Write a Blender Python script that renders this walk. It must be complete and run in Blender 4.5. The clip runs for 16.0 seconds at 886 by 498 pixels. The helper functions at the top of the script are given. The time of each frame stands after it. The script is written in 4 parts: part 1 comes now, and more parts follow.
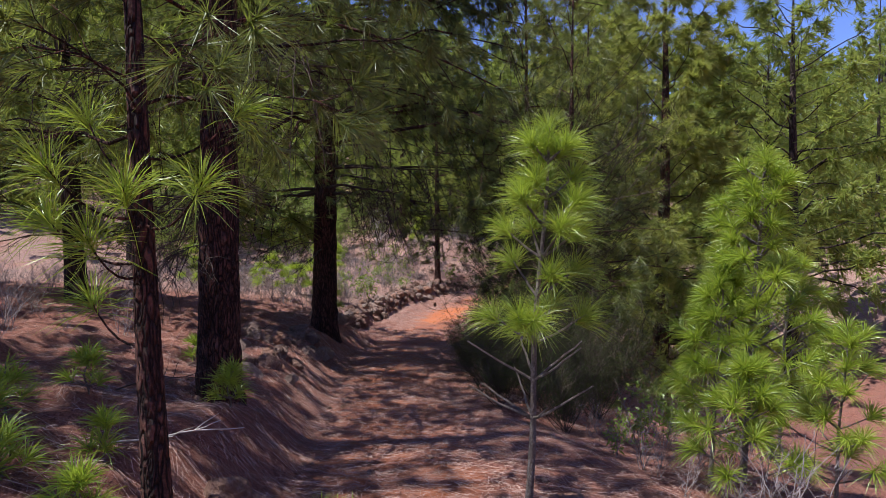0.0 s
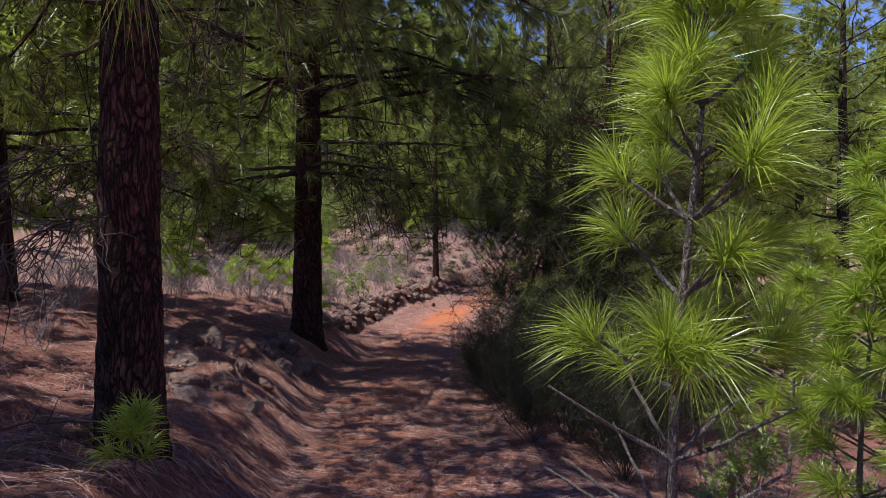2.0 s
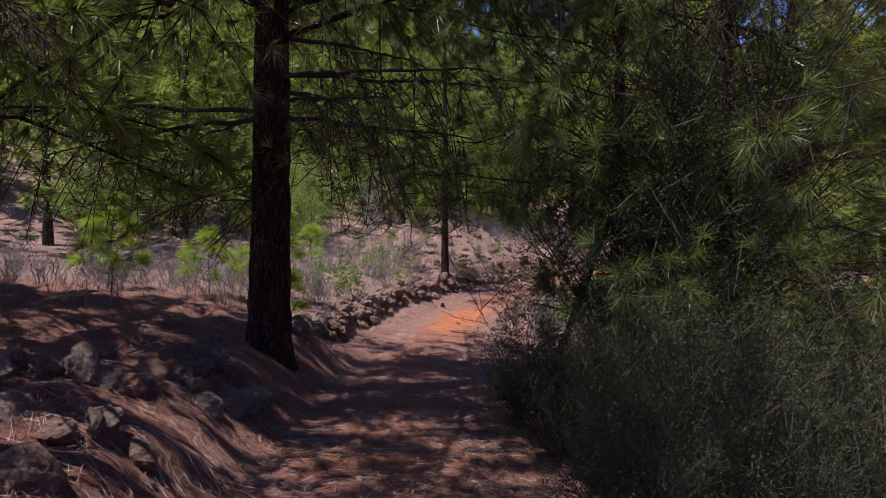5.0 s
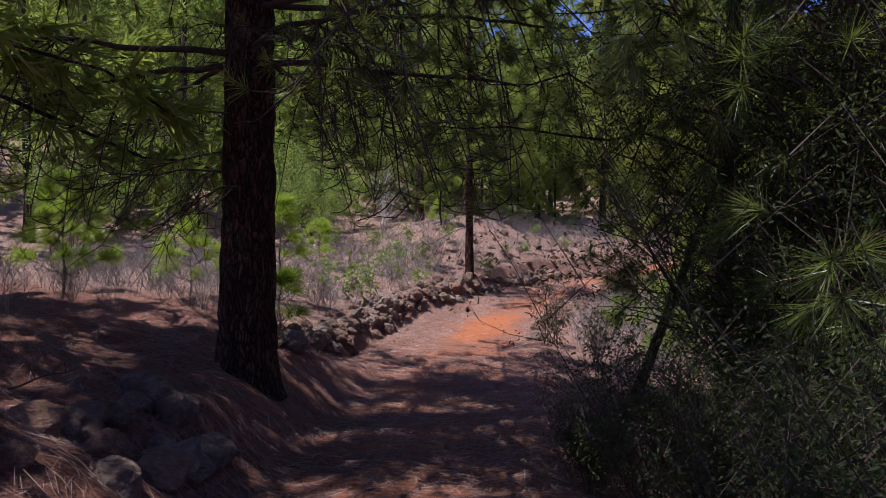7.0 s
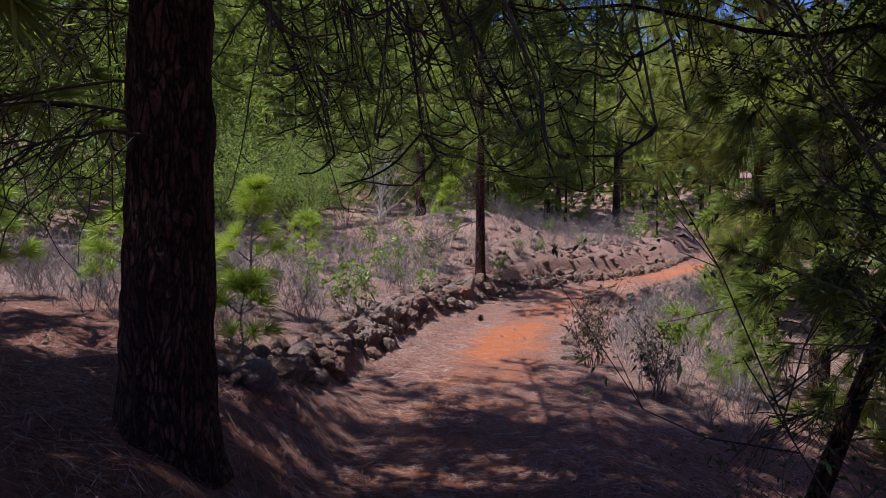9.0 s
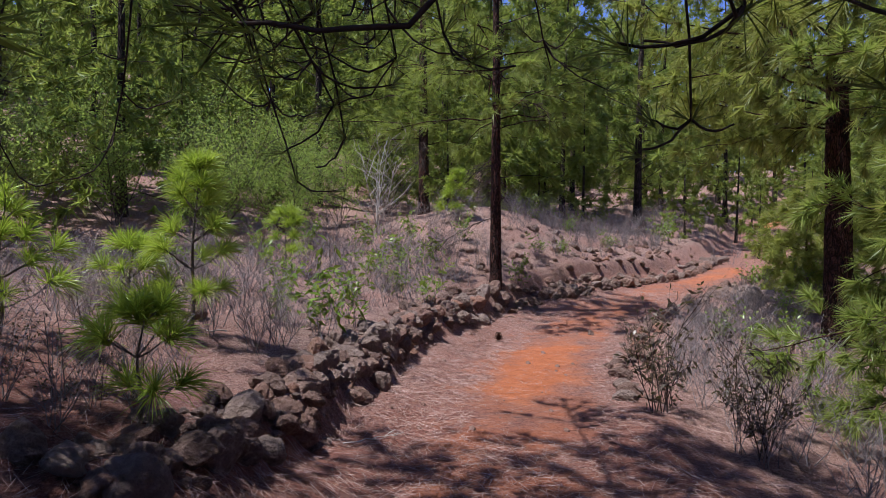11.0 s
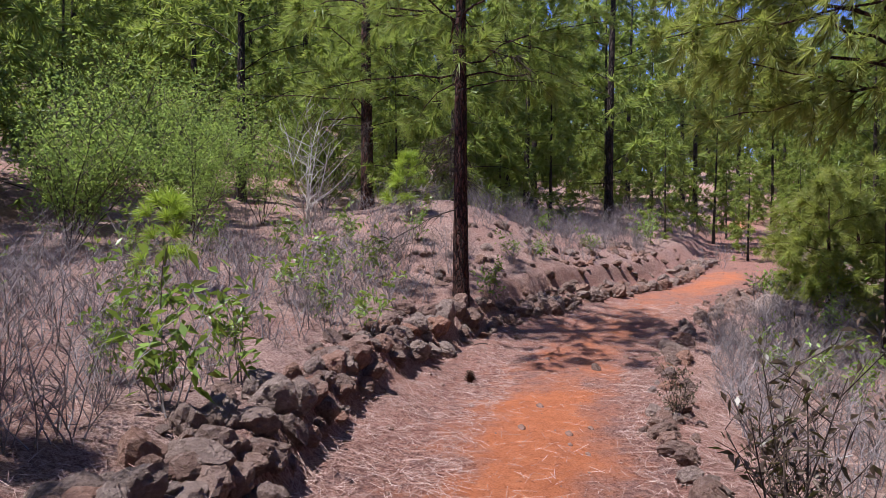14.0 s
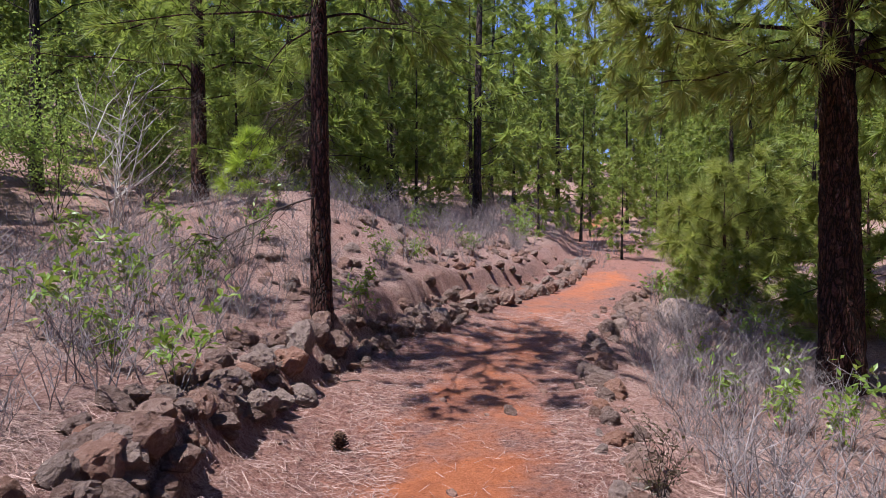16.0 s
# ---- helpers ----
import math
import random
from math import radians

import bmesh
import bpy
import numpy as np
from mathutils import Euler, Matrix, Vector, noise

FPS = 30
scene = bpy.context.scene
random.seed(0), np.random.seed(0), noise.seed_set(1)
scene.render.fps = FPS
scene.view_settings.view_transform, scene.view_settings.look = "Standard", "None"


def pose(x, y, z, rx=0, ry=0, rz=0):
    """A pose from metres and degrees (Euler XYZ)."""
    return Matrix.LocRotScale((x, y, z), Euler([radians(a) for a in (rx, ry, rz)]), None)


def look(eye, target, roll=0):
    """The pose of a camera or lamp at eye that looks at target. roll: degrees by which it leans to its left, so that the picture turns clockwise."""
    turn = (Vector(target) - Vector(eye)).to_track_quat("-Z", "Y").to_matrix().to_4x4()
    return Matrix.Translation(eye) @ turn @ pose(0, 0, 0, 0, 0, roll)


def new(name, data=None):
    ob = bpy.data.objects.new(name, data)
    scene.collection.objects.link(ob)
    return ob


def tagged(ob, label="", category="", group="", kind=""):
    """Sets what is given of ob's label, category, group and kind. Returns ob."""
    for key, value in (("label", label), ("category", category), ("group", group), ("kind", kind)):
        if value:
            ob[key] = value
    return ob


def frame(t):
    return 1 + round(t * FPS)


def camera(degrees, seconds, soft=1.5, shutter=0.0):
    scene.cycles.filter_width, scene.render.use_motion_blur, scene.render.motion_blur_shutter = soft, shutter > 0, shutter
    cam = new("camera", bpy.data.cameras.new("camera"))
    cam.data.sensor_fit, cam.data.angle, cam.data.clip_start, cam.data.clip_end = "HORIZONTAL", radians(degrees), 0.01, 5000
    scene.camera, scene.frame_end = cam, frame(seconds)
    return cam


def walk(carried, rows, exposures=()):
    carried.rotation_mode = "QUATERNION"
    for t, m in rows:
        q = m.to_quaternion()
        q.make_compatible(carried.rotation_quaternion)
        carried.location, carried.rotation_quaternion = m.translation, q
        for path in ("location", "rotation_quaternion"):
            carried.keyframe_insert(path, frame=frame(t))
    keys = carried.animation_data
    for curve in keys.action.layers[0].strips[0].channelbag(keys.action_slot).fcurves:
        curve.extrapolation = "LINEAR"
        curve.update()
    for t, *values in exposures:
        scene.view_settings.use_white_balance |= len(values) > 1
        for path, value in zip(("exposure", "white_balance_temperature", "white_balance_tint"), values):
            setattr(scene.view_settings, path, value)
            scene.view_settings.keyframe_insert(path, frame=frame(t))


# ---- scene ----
cam = camera(64.2, 16.0, 0.6)
METRES, EYE, TILT, LEAN, TURN = 19.5, 1.6, -2.0, 0.0, 0.0
ROWS = [
    (0.0, 0.0, 0.0, 0.0, 0.0, 0.0, -0.0),
    (0.5, -0.0016, 0.0278, -0.0021, -0.18, -0.02, -0.0),
    (1.0, -0.0056, 0.0595, -0.0052, -0.39, 0.07, -0.1),
    (1.5, -0.008, 0.0878, -0.0066, -0.41, 0.03, -0.07),
    (2.0, -0.0108, 0.1186, -0.0078, -0.58, -0.04, -0.17),
    (2.5, -0.0113, 0.1454, -0.0099, -0.75, -0.05, -0.11),
    (3.0, -0.0124, 0.1771, -0.012, -0.98, -0.11, -0.12),
    (3.5, -0.0139, 0.2109, -0.0157, -1.08, -0.1, -0.06),
    (4.0, -0.0153, 0.245, -0.0177, -1.01, -0.17, -0.27),
    (6.5, -0.0231, 0.3954, -0.0279, 1.14, 0.11, -0.32),
    (7.0, -0.0261, 0.4247, -0.0289, 1.23, 0.11, -0.35),
    (7.5, -0.0298, 0.453, -0.0298, 1.1, 0.12, -0.29),
    (8.0, -0.0348, 0.4873, -0.0303, 0.9, 0.11, -0.39),
    (8.5, -0.0375, 0.5183, -0.0303, 0.91, 0.05, -0.3),
    (9.0, -0.0428, 0.5545, -0.0311, 0.81, 0.06, -0.52),
    (9.5, -0.0468, 0.5878, -0.0322, 0.76, 0.11, -0.51),
    (10.0, -0.0503, 0.623, -0.0323, 0.74, 0.16, -0.52),
    (12.5, -0.0502, 0.7771, -0.029, 1.51, 0.43, -0.17),
    (13.0, -0.0506, 0.8065, -0.0294, 1.04, 0.48, -0.21),
    (13.5, -0.0517, 0.8351, -0.0303, -0.39, 0.51, -0.24),
    (14.0, -0.0517, 0.8675, -0.0306, -3.1, 0.53, -0.13),
    (14.5, -0.0513, 0.8985, -0.0304, -6.19, 0.52, -0.0),
    (15.0, -0.0509, 0.933, -0.0296, -9.58, 0.48, 0.19),
    (15.5, -0.0491, 0.9632, -0.0289, -12.34, 0.46, 0.28),
    (16.0, -0.0454, 0.996, -0.0281, -14.92, 0.43, 0.49),
]
walk(cam, [(t, pose(0, 0, EYE, TILT, LEAN, TURN) @ pose(METRES * x, METRES * y, METRES * z, 90 + pitch, roll, yaw)) for t, x, y, z, yaw, pitch, roll in ROWS],
     [(0.0, 0.68, 6500, 10), (3.5, 0.44, 6450, 11), (7.0, 0.50, 6250, 11), (10.0, 0.47, 6100, 10), (12.5, 0.72, 6100, 11), (16.0, 0.86, 6150, 12)])

# ---- world, sun, exposure ----
SUN = Vector((-0.37, -0.10, 0.925)).normalized()
world = bpy.data.worlds.new("sky")
scene.world = world
world.use_nodes = True
sky = world.node_tree.nodes.new("ShaderNodeTexSky")
sky.sky_type = "NISHITA"
sky.sun_disc = False
sky.sun_elevation = math.asin(SUN.z)
sky.sun_rotation = math.atan2(SUN.x, SUN.y)
sky.altitude = 1400
sky.air_density = 1.0
sky.dust_density = 0.3
sky.ozone_density = 2.5
deep = world.node_tree.nodes.new("ShaderNodeMix")
deep.data_type, deep.blend_type = "RGBA", "MULTIPLY"
deep.inputs[0].default_value = 1.0
deep.inputs[7].default_value = (0.66, 0.70, 1.12, 1)
world.node_tree.links.new(sky.outputs[0], deep.inputs[6])
world.node_tree.links.new(deep.outputs[2], world.node_tree.nodes["Background"].inputs[0])
world.node_tree.nodes["Background"].inputs[1].default_value = 0.12
sun = new("sun", bpy.data.lights.new("sun", "SUN"))
sun.data.energy = 5.0
sun.data.angle = radians(0.53)
sun.data.color = (1.0, 0.97, 0.945)
sun.matrix_world = look((0, 0, 40) , Vector((0, 0, 40)) - SUN)

# ---- numeric helpers ----
rng = np.random.default_rng(7)


def vnoise(x, y, seed=0):
    """Smooth value noise, -1 to 1."""
    x, y = np.asarray(x, float), np.asarray(y, float)
    xi, yi = np.floor(x), np.floor(y)
    fx, fy = x - xi, y - yi
    fx, fy = fx * fx * (3 - 2 * fx), fy * fy * (3 - 2 * fy)

    def h(a, b):
        v = np.sin(a * 127.1 + b * 311.7 + seed * 74.7) * 43758.5453
        return (v - np.floor(v)) * 2 - 1
    return (h(xi, yi) * (1 - fx) + h(xi + 1, yi) * fx) * (1 - fy) + (h(xi, yi + 1) * (1 - fx) + h(xi + 1, yi + 1) * fx) * fy


def smooth(a, b, v):
    u = np.clip((np.asarray(v, float) - a) / (b - a), 0, 1)
    return u * u * (3 - 2 * u)


PY = (-400, -8, 0, 4, 8, 12.7, 17, 20, 22.9, 25.3, 28, 31, 34, 40, 54, 75, 600)
PX = (0.6, 0.5, 0, -0.2, -0.5, -0.95, -0.8, -0.4, 0.1, 0.9, 2.2, 4.4, 6.9, 10.4, 16.6, 30, 300)
PZ = (6, 0.3, 0.02, -0.35, -0.75, -1.05, -1.34, -1.33, -1.32, -1.25, -1.1, -0.95, -0.75, -0.35, 0.6, 3.2, 26)


def path_x(y):
    return np.interp(y, PY, PX)


def ground_z(x, y):
    x, y = np.asarray(x, float), np.asarray(y, float)
    s = x - path_x(y)
    z = np.interp(y, PY, PZ)
    far = smooth(16.5, 19.5, y)
    bank = (1 - far) * 0.55 * smooth(-0.8, -1.75, s) + far * (0.08 * smooth(-0.9, -1.5, s) + 0.36 * smooth(-1.5, -1.85, s))
    left = np.where(s < -1.7, np.minimum(-1.7 - s, 2.3) * 0.2 + np.clip(-4 - s, 0, 9) * 0.07 + np.clip(-13 - s, 0, 90) * 0.2, 0)
    mound = 0.9 * np.exp(-(((x + 0.2) / 2.2) ** 2 + ((y - 32.5) / 3.5) ** 2))
    right = np.where(s > 1.25, -np.minimum(s - 1.25, 8) * (0.19 - 0.08 * smooth(19, 24, y)) + np.clip(s - 10, 0, 70) * 0.40, 0)
    hill = np.clip(y - 58, 0, 60) * 0.14 * smooth(-30, 10, -np.abs(s - 5))
    rough = 0.06 * vnoise(x * 0.9, y * 0.9, 1) + 0.045 * vnoise(x * 2.7, y * 2.7, 2) + 0.014 * vnoise(x * 5.5, y * 5.5, 3)
    rough = rough * (0.35 + 0.65 * smooth(0.7, 1.6, np.abs(s))) + 0.25 * vnoise(x * 0.13, y * 0.13, 4) * smooth(3, 8, np.abs(s))
    heaps = 0.11 * vnoise(x * 2.9 + 0.7 * vnoise(y, x, 6), y * 2.9, 5) ** 2 * smooth(20, 17, y) * smooth(0.9, 1.9, -s) * smooth(-9, -6, s)
    return z + bank + left + mound + right + hill + rough + heaps


def gz(x, y):
    return float(ground_z(x, y))


def make_mesh(name, V, F, mat, smooth_shade=False):
    me = bpy.data.meshes.new(name)
    me.from_pydata(np.asarray(V, float).tolist(), [], [list(map(int, f)) for f in F] if isinstance(F, list) else np.asarray(F).tolist())
    me.materials.append(mat)
    if smooth_shade:
        me.polygons.foreach_set("use_smooth", np.ones(len(me.polygons), bool))
    me.update()
    return me


class Soup:
    """Gathers vertices and faces of one part."""

    def __init__(self):
        self.v, self.f, self.n = [], [], 0

    def add(self, V, F):
        self.v.append(np.asarray(V, float))
        self.f.extend((np.asarray(F) + self.n).tolist())
        self.n += len(V)

    def tube(self, pts, radii, sides=6, lump=0.0, cap=False):
        P = np.asarray(pts, float)
        R = np.asarray(radii, float)
        T = np.gradient(P, axis=0)
        T /= np.linalg.norm(T, axis=1)[:, None] + 1e-9
        ref = np.array([0.0, 0.0, 1.0]) if abs(T[0][2]) < 0.8 else np.array([1.0, 0.0, 0.0])
        A = np.cross(T, ref)
        A /= np.linalg.norm(A, axis=1)[:, None] + 1e-9
        B = np.cross(T, A)
        ang = np.linspace(0, 2 * np.pi, sides, endpoint=False)
        r = R[:, None] * np.ones((1, sides))
        if lump:
            r = r * (1 + lump * rng.uniform(-1, 1, r.shape))
        V = P[:, None, :] + r[..., None] * (np.cos(ang)[None, :, None] * A[:, None, :] + np.sin(ang)[None, :, None] * B[:, None, :])
        n = len(P)
        i = np.arange(n - 1)[:, None] * sides
        j = np.arange(sides)[None, :]
        k = (j + 1) % sides
        F = np.stack([i + j, i + k, i + sides + k, i + sides + j], -1).reshape(-1, 4)
        self.add(V.reshape(-1, 3), F)

    def mesh(self, name, mat, smooth_shade=False):
        return make_mesh(name, np.concatenate(self.v), self.f, mat, smooth_shade)


def part(name, data, parent, label=""):
    ob = new(name, data)
    ob.parent = parent
    return tagged(ob, label)


def thing(name, x, y, z, label, category, group="", rz=0.0, scale=1.0):
    ob = new(name)
    ob.matrix_basis = pose(x, y, z, 0, 0, rz) @ Matrix.Scale(scale, 4)
    return tagged(ob, label, category, group)


# ---- materials ----
def material(name, build):
    m = bpy.data.materials.new(name)
    m.use_nodes = True
    nt = m.node_tree
    nt.nodes.clear()
    out = nt.nodes.new("ShaderNodeOutputMaterial")
    build(nt, out)
    return m


def node(nt, kind, **sets):
    n = nt.nodes.new(kind)
    for key, value in sets.items():
        n.inputs[key.replace("_", " ")].default_value = value
    return n


def ramp(nt, src, stops):
    r = nt.nodes.new("ShaderNodeValToRGB")
    el = r.color_ramp.elements
    while len(el) < len(stops):
        el.new(0.5)
    for e, (p, c) in zip(el, stops):
        e.position, e.color = p, (*c, 1)
    nt.links.new(src, r.inputs[0])
    return r.outputs[0]


def noise_tex(nt, scale, detail=5, rough=0.6, coords="Object", stretch=None):
    tc = nt.nodes.new("ShaderNodeTexCoord")
    n = node(nt, "ShaderNodeTexNoise", Scale=scale, Detail=detail, Roughness=rough)
    src = tc.outputs[coords]
    if stretch:
        mp = node(nt, "ShaderNodeMapping", Scale=stretch)
        nt.links.new(src, mp.inputs[0])
        src = mp.outputs[0]
    nt.links.new(src, n.inputs["Vector"])
    return n.outputs[0]


def mix_col(nt, fac, a, b, mode="MIX"):
    m = nt.nodes.new("ShaderNodeMix")
    m.data_type, m.blend_type = "RGBA", mode
    for sock, v in ((m.inputs[0], fac), (m.inputs[6], a), (m.inputs[7], b)):
        if isinstance(v, (int, float)):
            sock.default_value = v
        elif isinstance(v, tuple):
            sock.default_value = (*v, 1)
        else:
            nt.links.new(v, sock)
    return m.outputs[2]


def bump(nt, height, strength, dist):
    b = node(nt, "ShaderNodeBump", Strength=strength, Distance=dist)
    nt.links.new(height, b.inputs["Height"])
    return b.outputs[0]


def surface(nt, out, color, rough=0.9, normal=None, spec=0.3):
    p = nt.nodes.new("ShaderNodeBsdfPrincipled")
    nt.links.new(color, p.inputs["Base Color"])
    p.inputs["Roughness"].default_value = rough
    p.inputs["Specular IOR Level"].default_value = spec
    if normal is not None:
        nt.links.new(normal, p.inputs["Normal"])
    nt.links.new(p.outputs[0], out.inputs[0])


def leaf_material(name, dark, light, old, thin=0.45, gloss=0.12, old_share=0.2):
    def build(nt, out):
        geo = nt.nodes.new("ShaderNodeNewGeometry")
        info = nt.nodes.new("ShaderNodeObjectInfo")
        c = ramp(nt, geo.outputs["Random Per Island"], [(0.0, old), (old_share, dark), (0.75, light), (1.0, tuple(v * 1.15 for v in light))])
        n = noise_tex(nt, 1.3, 3)
        c = mix_col(nt, ramp(nt, n, [(0.35, (0, 0, 0)), (0.7, (0.6, 0.6, 0.6))]), c, dark)
        c = mix_col(nt, 0.25, c, ramp(nt, info.outputs["Random"], [(0, dark), (1, light)]))
        d = node(nt, "ShaderNodeBsdfDiffuse")
        t = node(nt, "ShaderNodeBsdfTranslucent")
        g = node(nt, "ShaderNodeBsdfGlossy", Roughness=0.38)
        g.inputs[0].default_value = (0.8, 0.85, 0.8, 1)
        nt.links.new(c, d.inputs[0])
        nt.links.new(mix_col(nt, 0.4, c, (0.30, 0.36, 0.03), "MIX"), t.inputs[0])
        m1 = nt.nodes.new("ShaderNodeMixShader")
        m1.inputs[0].default_value = thin
        nt.links.new(d.outputs[0], m1.inputs[1])
        nt.links.new(t.outputs[0], m1.inputs[2])
        m2 = nt.nodes.new("ShaderNodeMixShader")
        m2.inputs[0].default_value = gloss
        nt.links.new(m1.outputs[0], m2.inputs[1])
        nt.links.new(g.outputs[0], m2.inputs[2])
        nt.links.new(m2.outputs[0], out.inputs[0])
    return material(name, build)


def bark_material(name, dark, mid, light, scale=9.0):
    """Long plates parted by dark furrows."""
    def build(nt, out):
        n1 = noise_tex(nt, scale, 6, 0.7, stretch=(1, 1, 0.35))
        n2 = noise_tex(nt, scale * 5, 4, 0.7)
        tc = nt.nodes.new("ShaderNodeTexCoord")
        mp = node(nt, "ShaderNodeMapping", Scale=(1, 1, 0.26))
        nt.links.new(tc.outputs["Object"], mp.inputs[0])
        wob = node(nt, "ShaderNodeTexNoise", Scale=scale * 0.8, Detail=3)
        nt.links.new(mp.outputs[0], wob.inputs["Vector"])
        warp = nt.nodes.new("ShaderNodeMix")
        warp.data_type, warp.blend_type = "RGBA", "LINEAR_LIGHT"
        warp.inputs[0].default_value = 0.11
        nt.links.new(mp.outputs[0], warp.inputs[6])
        nt.links.new(wob.outputs["Color"], warp.inputs[7])
        plate = node(nt, "ShaderNodeTexVoronoi", Scale=scale * 2.6)
        plate.feature = "DISTANCE_TO_EDGE"
        nt.links.new(warp.outputs[2], plate.inputs["Vector"])
        c = ramp(nt, n1, [(0.3, dark), (0.52, mid), (0.72, light)])
        c = mix_col(nt, 0.35, c, ramp(nt, n2, [(0.35, dark), (0.7, light)]))
        furrow = ramp(nt, plate.outputs["Distance"], [(0.0, (0.1, 0.1, 0.1)), (0.2, (1, 1, 1))])
        c = mix_col(nt, furrow, dark, c)
        add = nt.nodes.new("ShaderNodeMath")
        add.operation = "MULTIPLY_ADD"
        nt.links.new(n1, add.inputs[0])
        add.inputs[1].default_value = 0.8
        nt.links.new(furrow, add.inputs[2])
        surface(nt, out, c, 0.9, bump(nt, add.outputs[0], 1.0, 0.05), 0.25)
    return material(name, build)


def ground_build(nt, out):
    at = nt.nodes.new("ShaderNodeAttribute")
    at.attribute_name = "bare"
    fine = noise_tex(nt, 62, 7, 0.8)
    streak = noise_tex(nt, 14, 5, 0.7, stretch=(1, 1.5, 1))
    big = noise_tex(nt, 0.8, 5, 0.65)
    mid = noise_tex(nt, 4.0, 5, 0.7)
    litter = ramp(nt, fine, [(0.37, (0.045, 0.022, 0.018)), (0.48, (0.30, 0.18, 0.15)), (0.58, (0.64, 0.48, 0.42))])
    litter = mix_col(nt, 0.35, litter, ramp(nt, streak, [(0.35, (0.13, 0.045, 0.03)), (0.6, (0.56, 0.38, 0.30))]))
    fresh = nt.nodes.new("ShaderNodeAttribute")
    fresh.attribute_name = "fresh"
    red = mix_col(nt, 0.5, ramp(nt, fine, [(0.33, (0.05, 0.018, 0.013)), (0.48, (0.27, 0.092, 0.068)), (0.62, (0.54, 0.28, 0.23))]), ramp(nt, streak, [(0.35, (0.10, 0.03, 0.02)), (0.6, (0.42, 0.19, 0.13))]))
    litter = mix_col(nt, fresh.outputs["Fac"], litter, red)
    clod = noise_tex(nt, 23, 4, 0.75)
    litter = mix_col(nt, ramp(nt, clod, [(0.36, (0.75, 0.75, 0.75)), (0.5, (0, 0, 0))]), litter, (0.07, 0.035, 0.03))
    litter = mix_col(nt, ramp(nt, mid, [(0.5, (0, 0, 0)), (0.68, (0.55, 0.55, 0.55))]), litter, (0.20, 0.125, 0.115))
    litter = mix_col(nt, ramp(nt, big, [(0.42, (0, 0, 0)), (0.66, (0.4, 0.4, 0.4))]), litter, (0.34, 0.15, 0.11))
    dirt = ramp(nt, mid, [(0.3, (0.40, 0.10, 0.04)), (0.55, (0.60, 0.175, 0.07)), (0.75, (0.68, 0.26, 0.13))])
    dirt = mix_col(nt, 0.4, dirt, ramp(nt, fine, [(0.36, (0.24, 0.07, 0.03)), (0.6, (0.68, 0.29, 0.14))]))
    dirt = mix_col(nt, ramp(nt, clod, [(0.33, (0.6, 0.6, 0.6)), (0.43, (0, 0, 0))]), dirt, (0.22, 0.06, 0.03))
    add = nt.nodes.new("ShaderNodeMath")
    add.operation = "MULTIPLY_ADD"
    nt.links.new(noise_tex(nt, 1.7, 7, 0.72), add.inputs[0])
    add.inputs[1].default_value = 1.0
    nt.links.new(at.outputs["Fac"], add.inputs[2])
    f = ramp(nt, add.outputs[0], [(0.68, (0, 0, 0)), (1.22, (0.95, 0.95, 0.95))])
    surface(nt, out, mix_col(nt, f, litter, dirt), 0.95, bump(nt, fine, 1.0, 0.05), 0.15)


def rock_build(nt, out):
    n1 = noise_tex(nt, 6, 8, 0.7)
    n2 = noise_tex(nt, 30, 5, 0.7)
    info = nt.nodes.new("ShaderNodeObjectInfo")
    c = ramp(nt, n1, [(0.33, (0.05, 0.032, 0.026)), (0.5, (0.19, 0.13, 0.105)), (0.68, (0.42, 0.33, 0.28))])
    tint = ramp(nt, info.outputs["Random"], [(0, (0.34, 0.17, 0.12)), (0.4, (0.25, 0.155, 0.125)), (0.75, (0.44, 0.33, 0.28)), (1, (0.46, 0.19, 0.11))])
    c = mix_col(nt, 0.5, c, tint)
    c = mix_col(nt, ramp(nt, n2, [(0.58, (0, 0, 0)), (0.7, (0.5, 0.5, 0.5))]), c, (0.05, 0.035, 0.03))
    surface(nt, out, c, 0.92, bump(nt, n1, 1.0, 0.12), 0.2)


def twig_material(name, a, b):
    def build(nt, out):
        geo = nt.nodes.new("ShaderNodeNewGeometry")
        n = noise_tex(nt, 20, 3)
        c = mix_col(nt, 0.4, ramp(nt, geo.outputs["Random Per Island"], [(0, a), (1, b)]), ramp(nt, n, [(0.3, a), (0.7, b)]))
        surface(nt, out, c, 0.9, None, 0.2)
    return material(name, build)


GROUND = material("red_earth_and_needle_litter", ground_build)
ROCK = material("weathered_volcanic_rock", rock_build)
BARK = bark_material("red_brown_pine_bark", (0.010, 0.006, 0.005), (0.10, 0.036, 0.025), (0.24, 0.12, 0.09))
BARK_FAR = bark_material("dark_pine_bark", (0.016, 0.012, 0.010), (0.075, 0.05, 0.04), (0.17, 0.12, 0.095), 5)
BARK_GREY = bark_material("grey_sapling_bark", (0.14, 0.11, 0.095), (0.31, 0.265, 0.24), (0.48, 0.43, 0.39), 25)
NEEDLE_YOUNG = leaf_material("fresh_pine_needles", (0.20, 0.31, 0.03), (0.42, 0.53, 0.07), (0.52, 0.45, 0.10), 0.55, 0.05, 0.1)
# needles darkened in colour for the shaded undersides of near crowns
NEEDLE_SHADED = leaf_material("shaded_pine_needles", (0.085, 0.115, 0.030), (0.18, 0.215, 0.06), (0.26, 0.19, 0.08), 0.42, 0.04)
# same needles in a lighter colour, for crowns that look sunlit
NEEDLE_LIT = leaf_material("sunlit_pine_needles", (0.17, 0.225, 0.055), (0.33, 0.40, 0.11), (0.42, 0.34, 0.12), 0.6, 0.015)
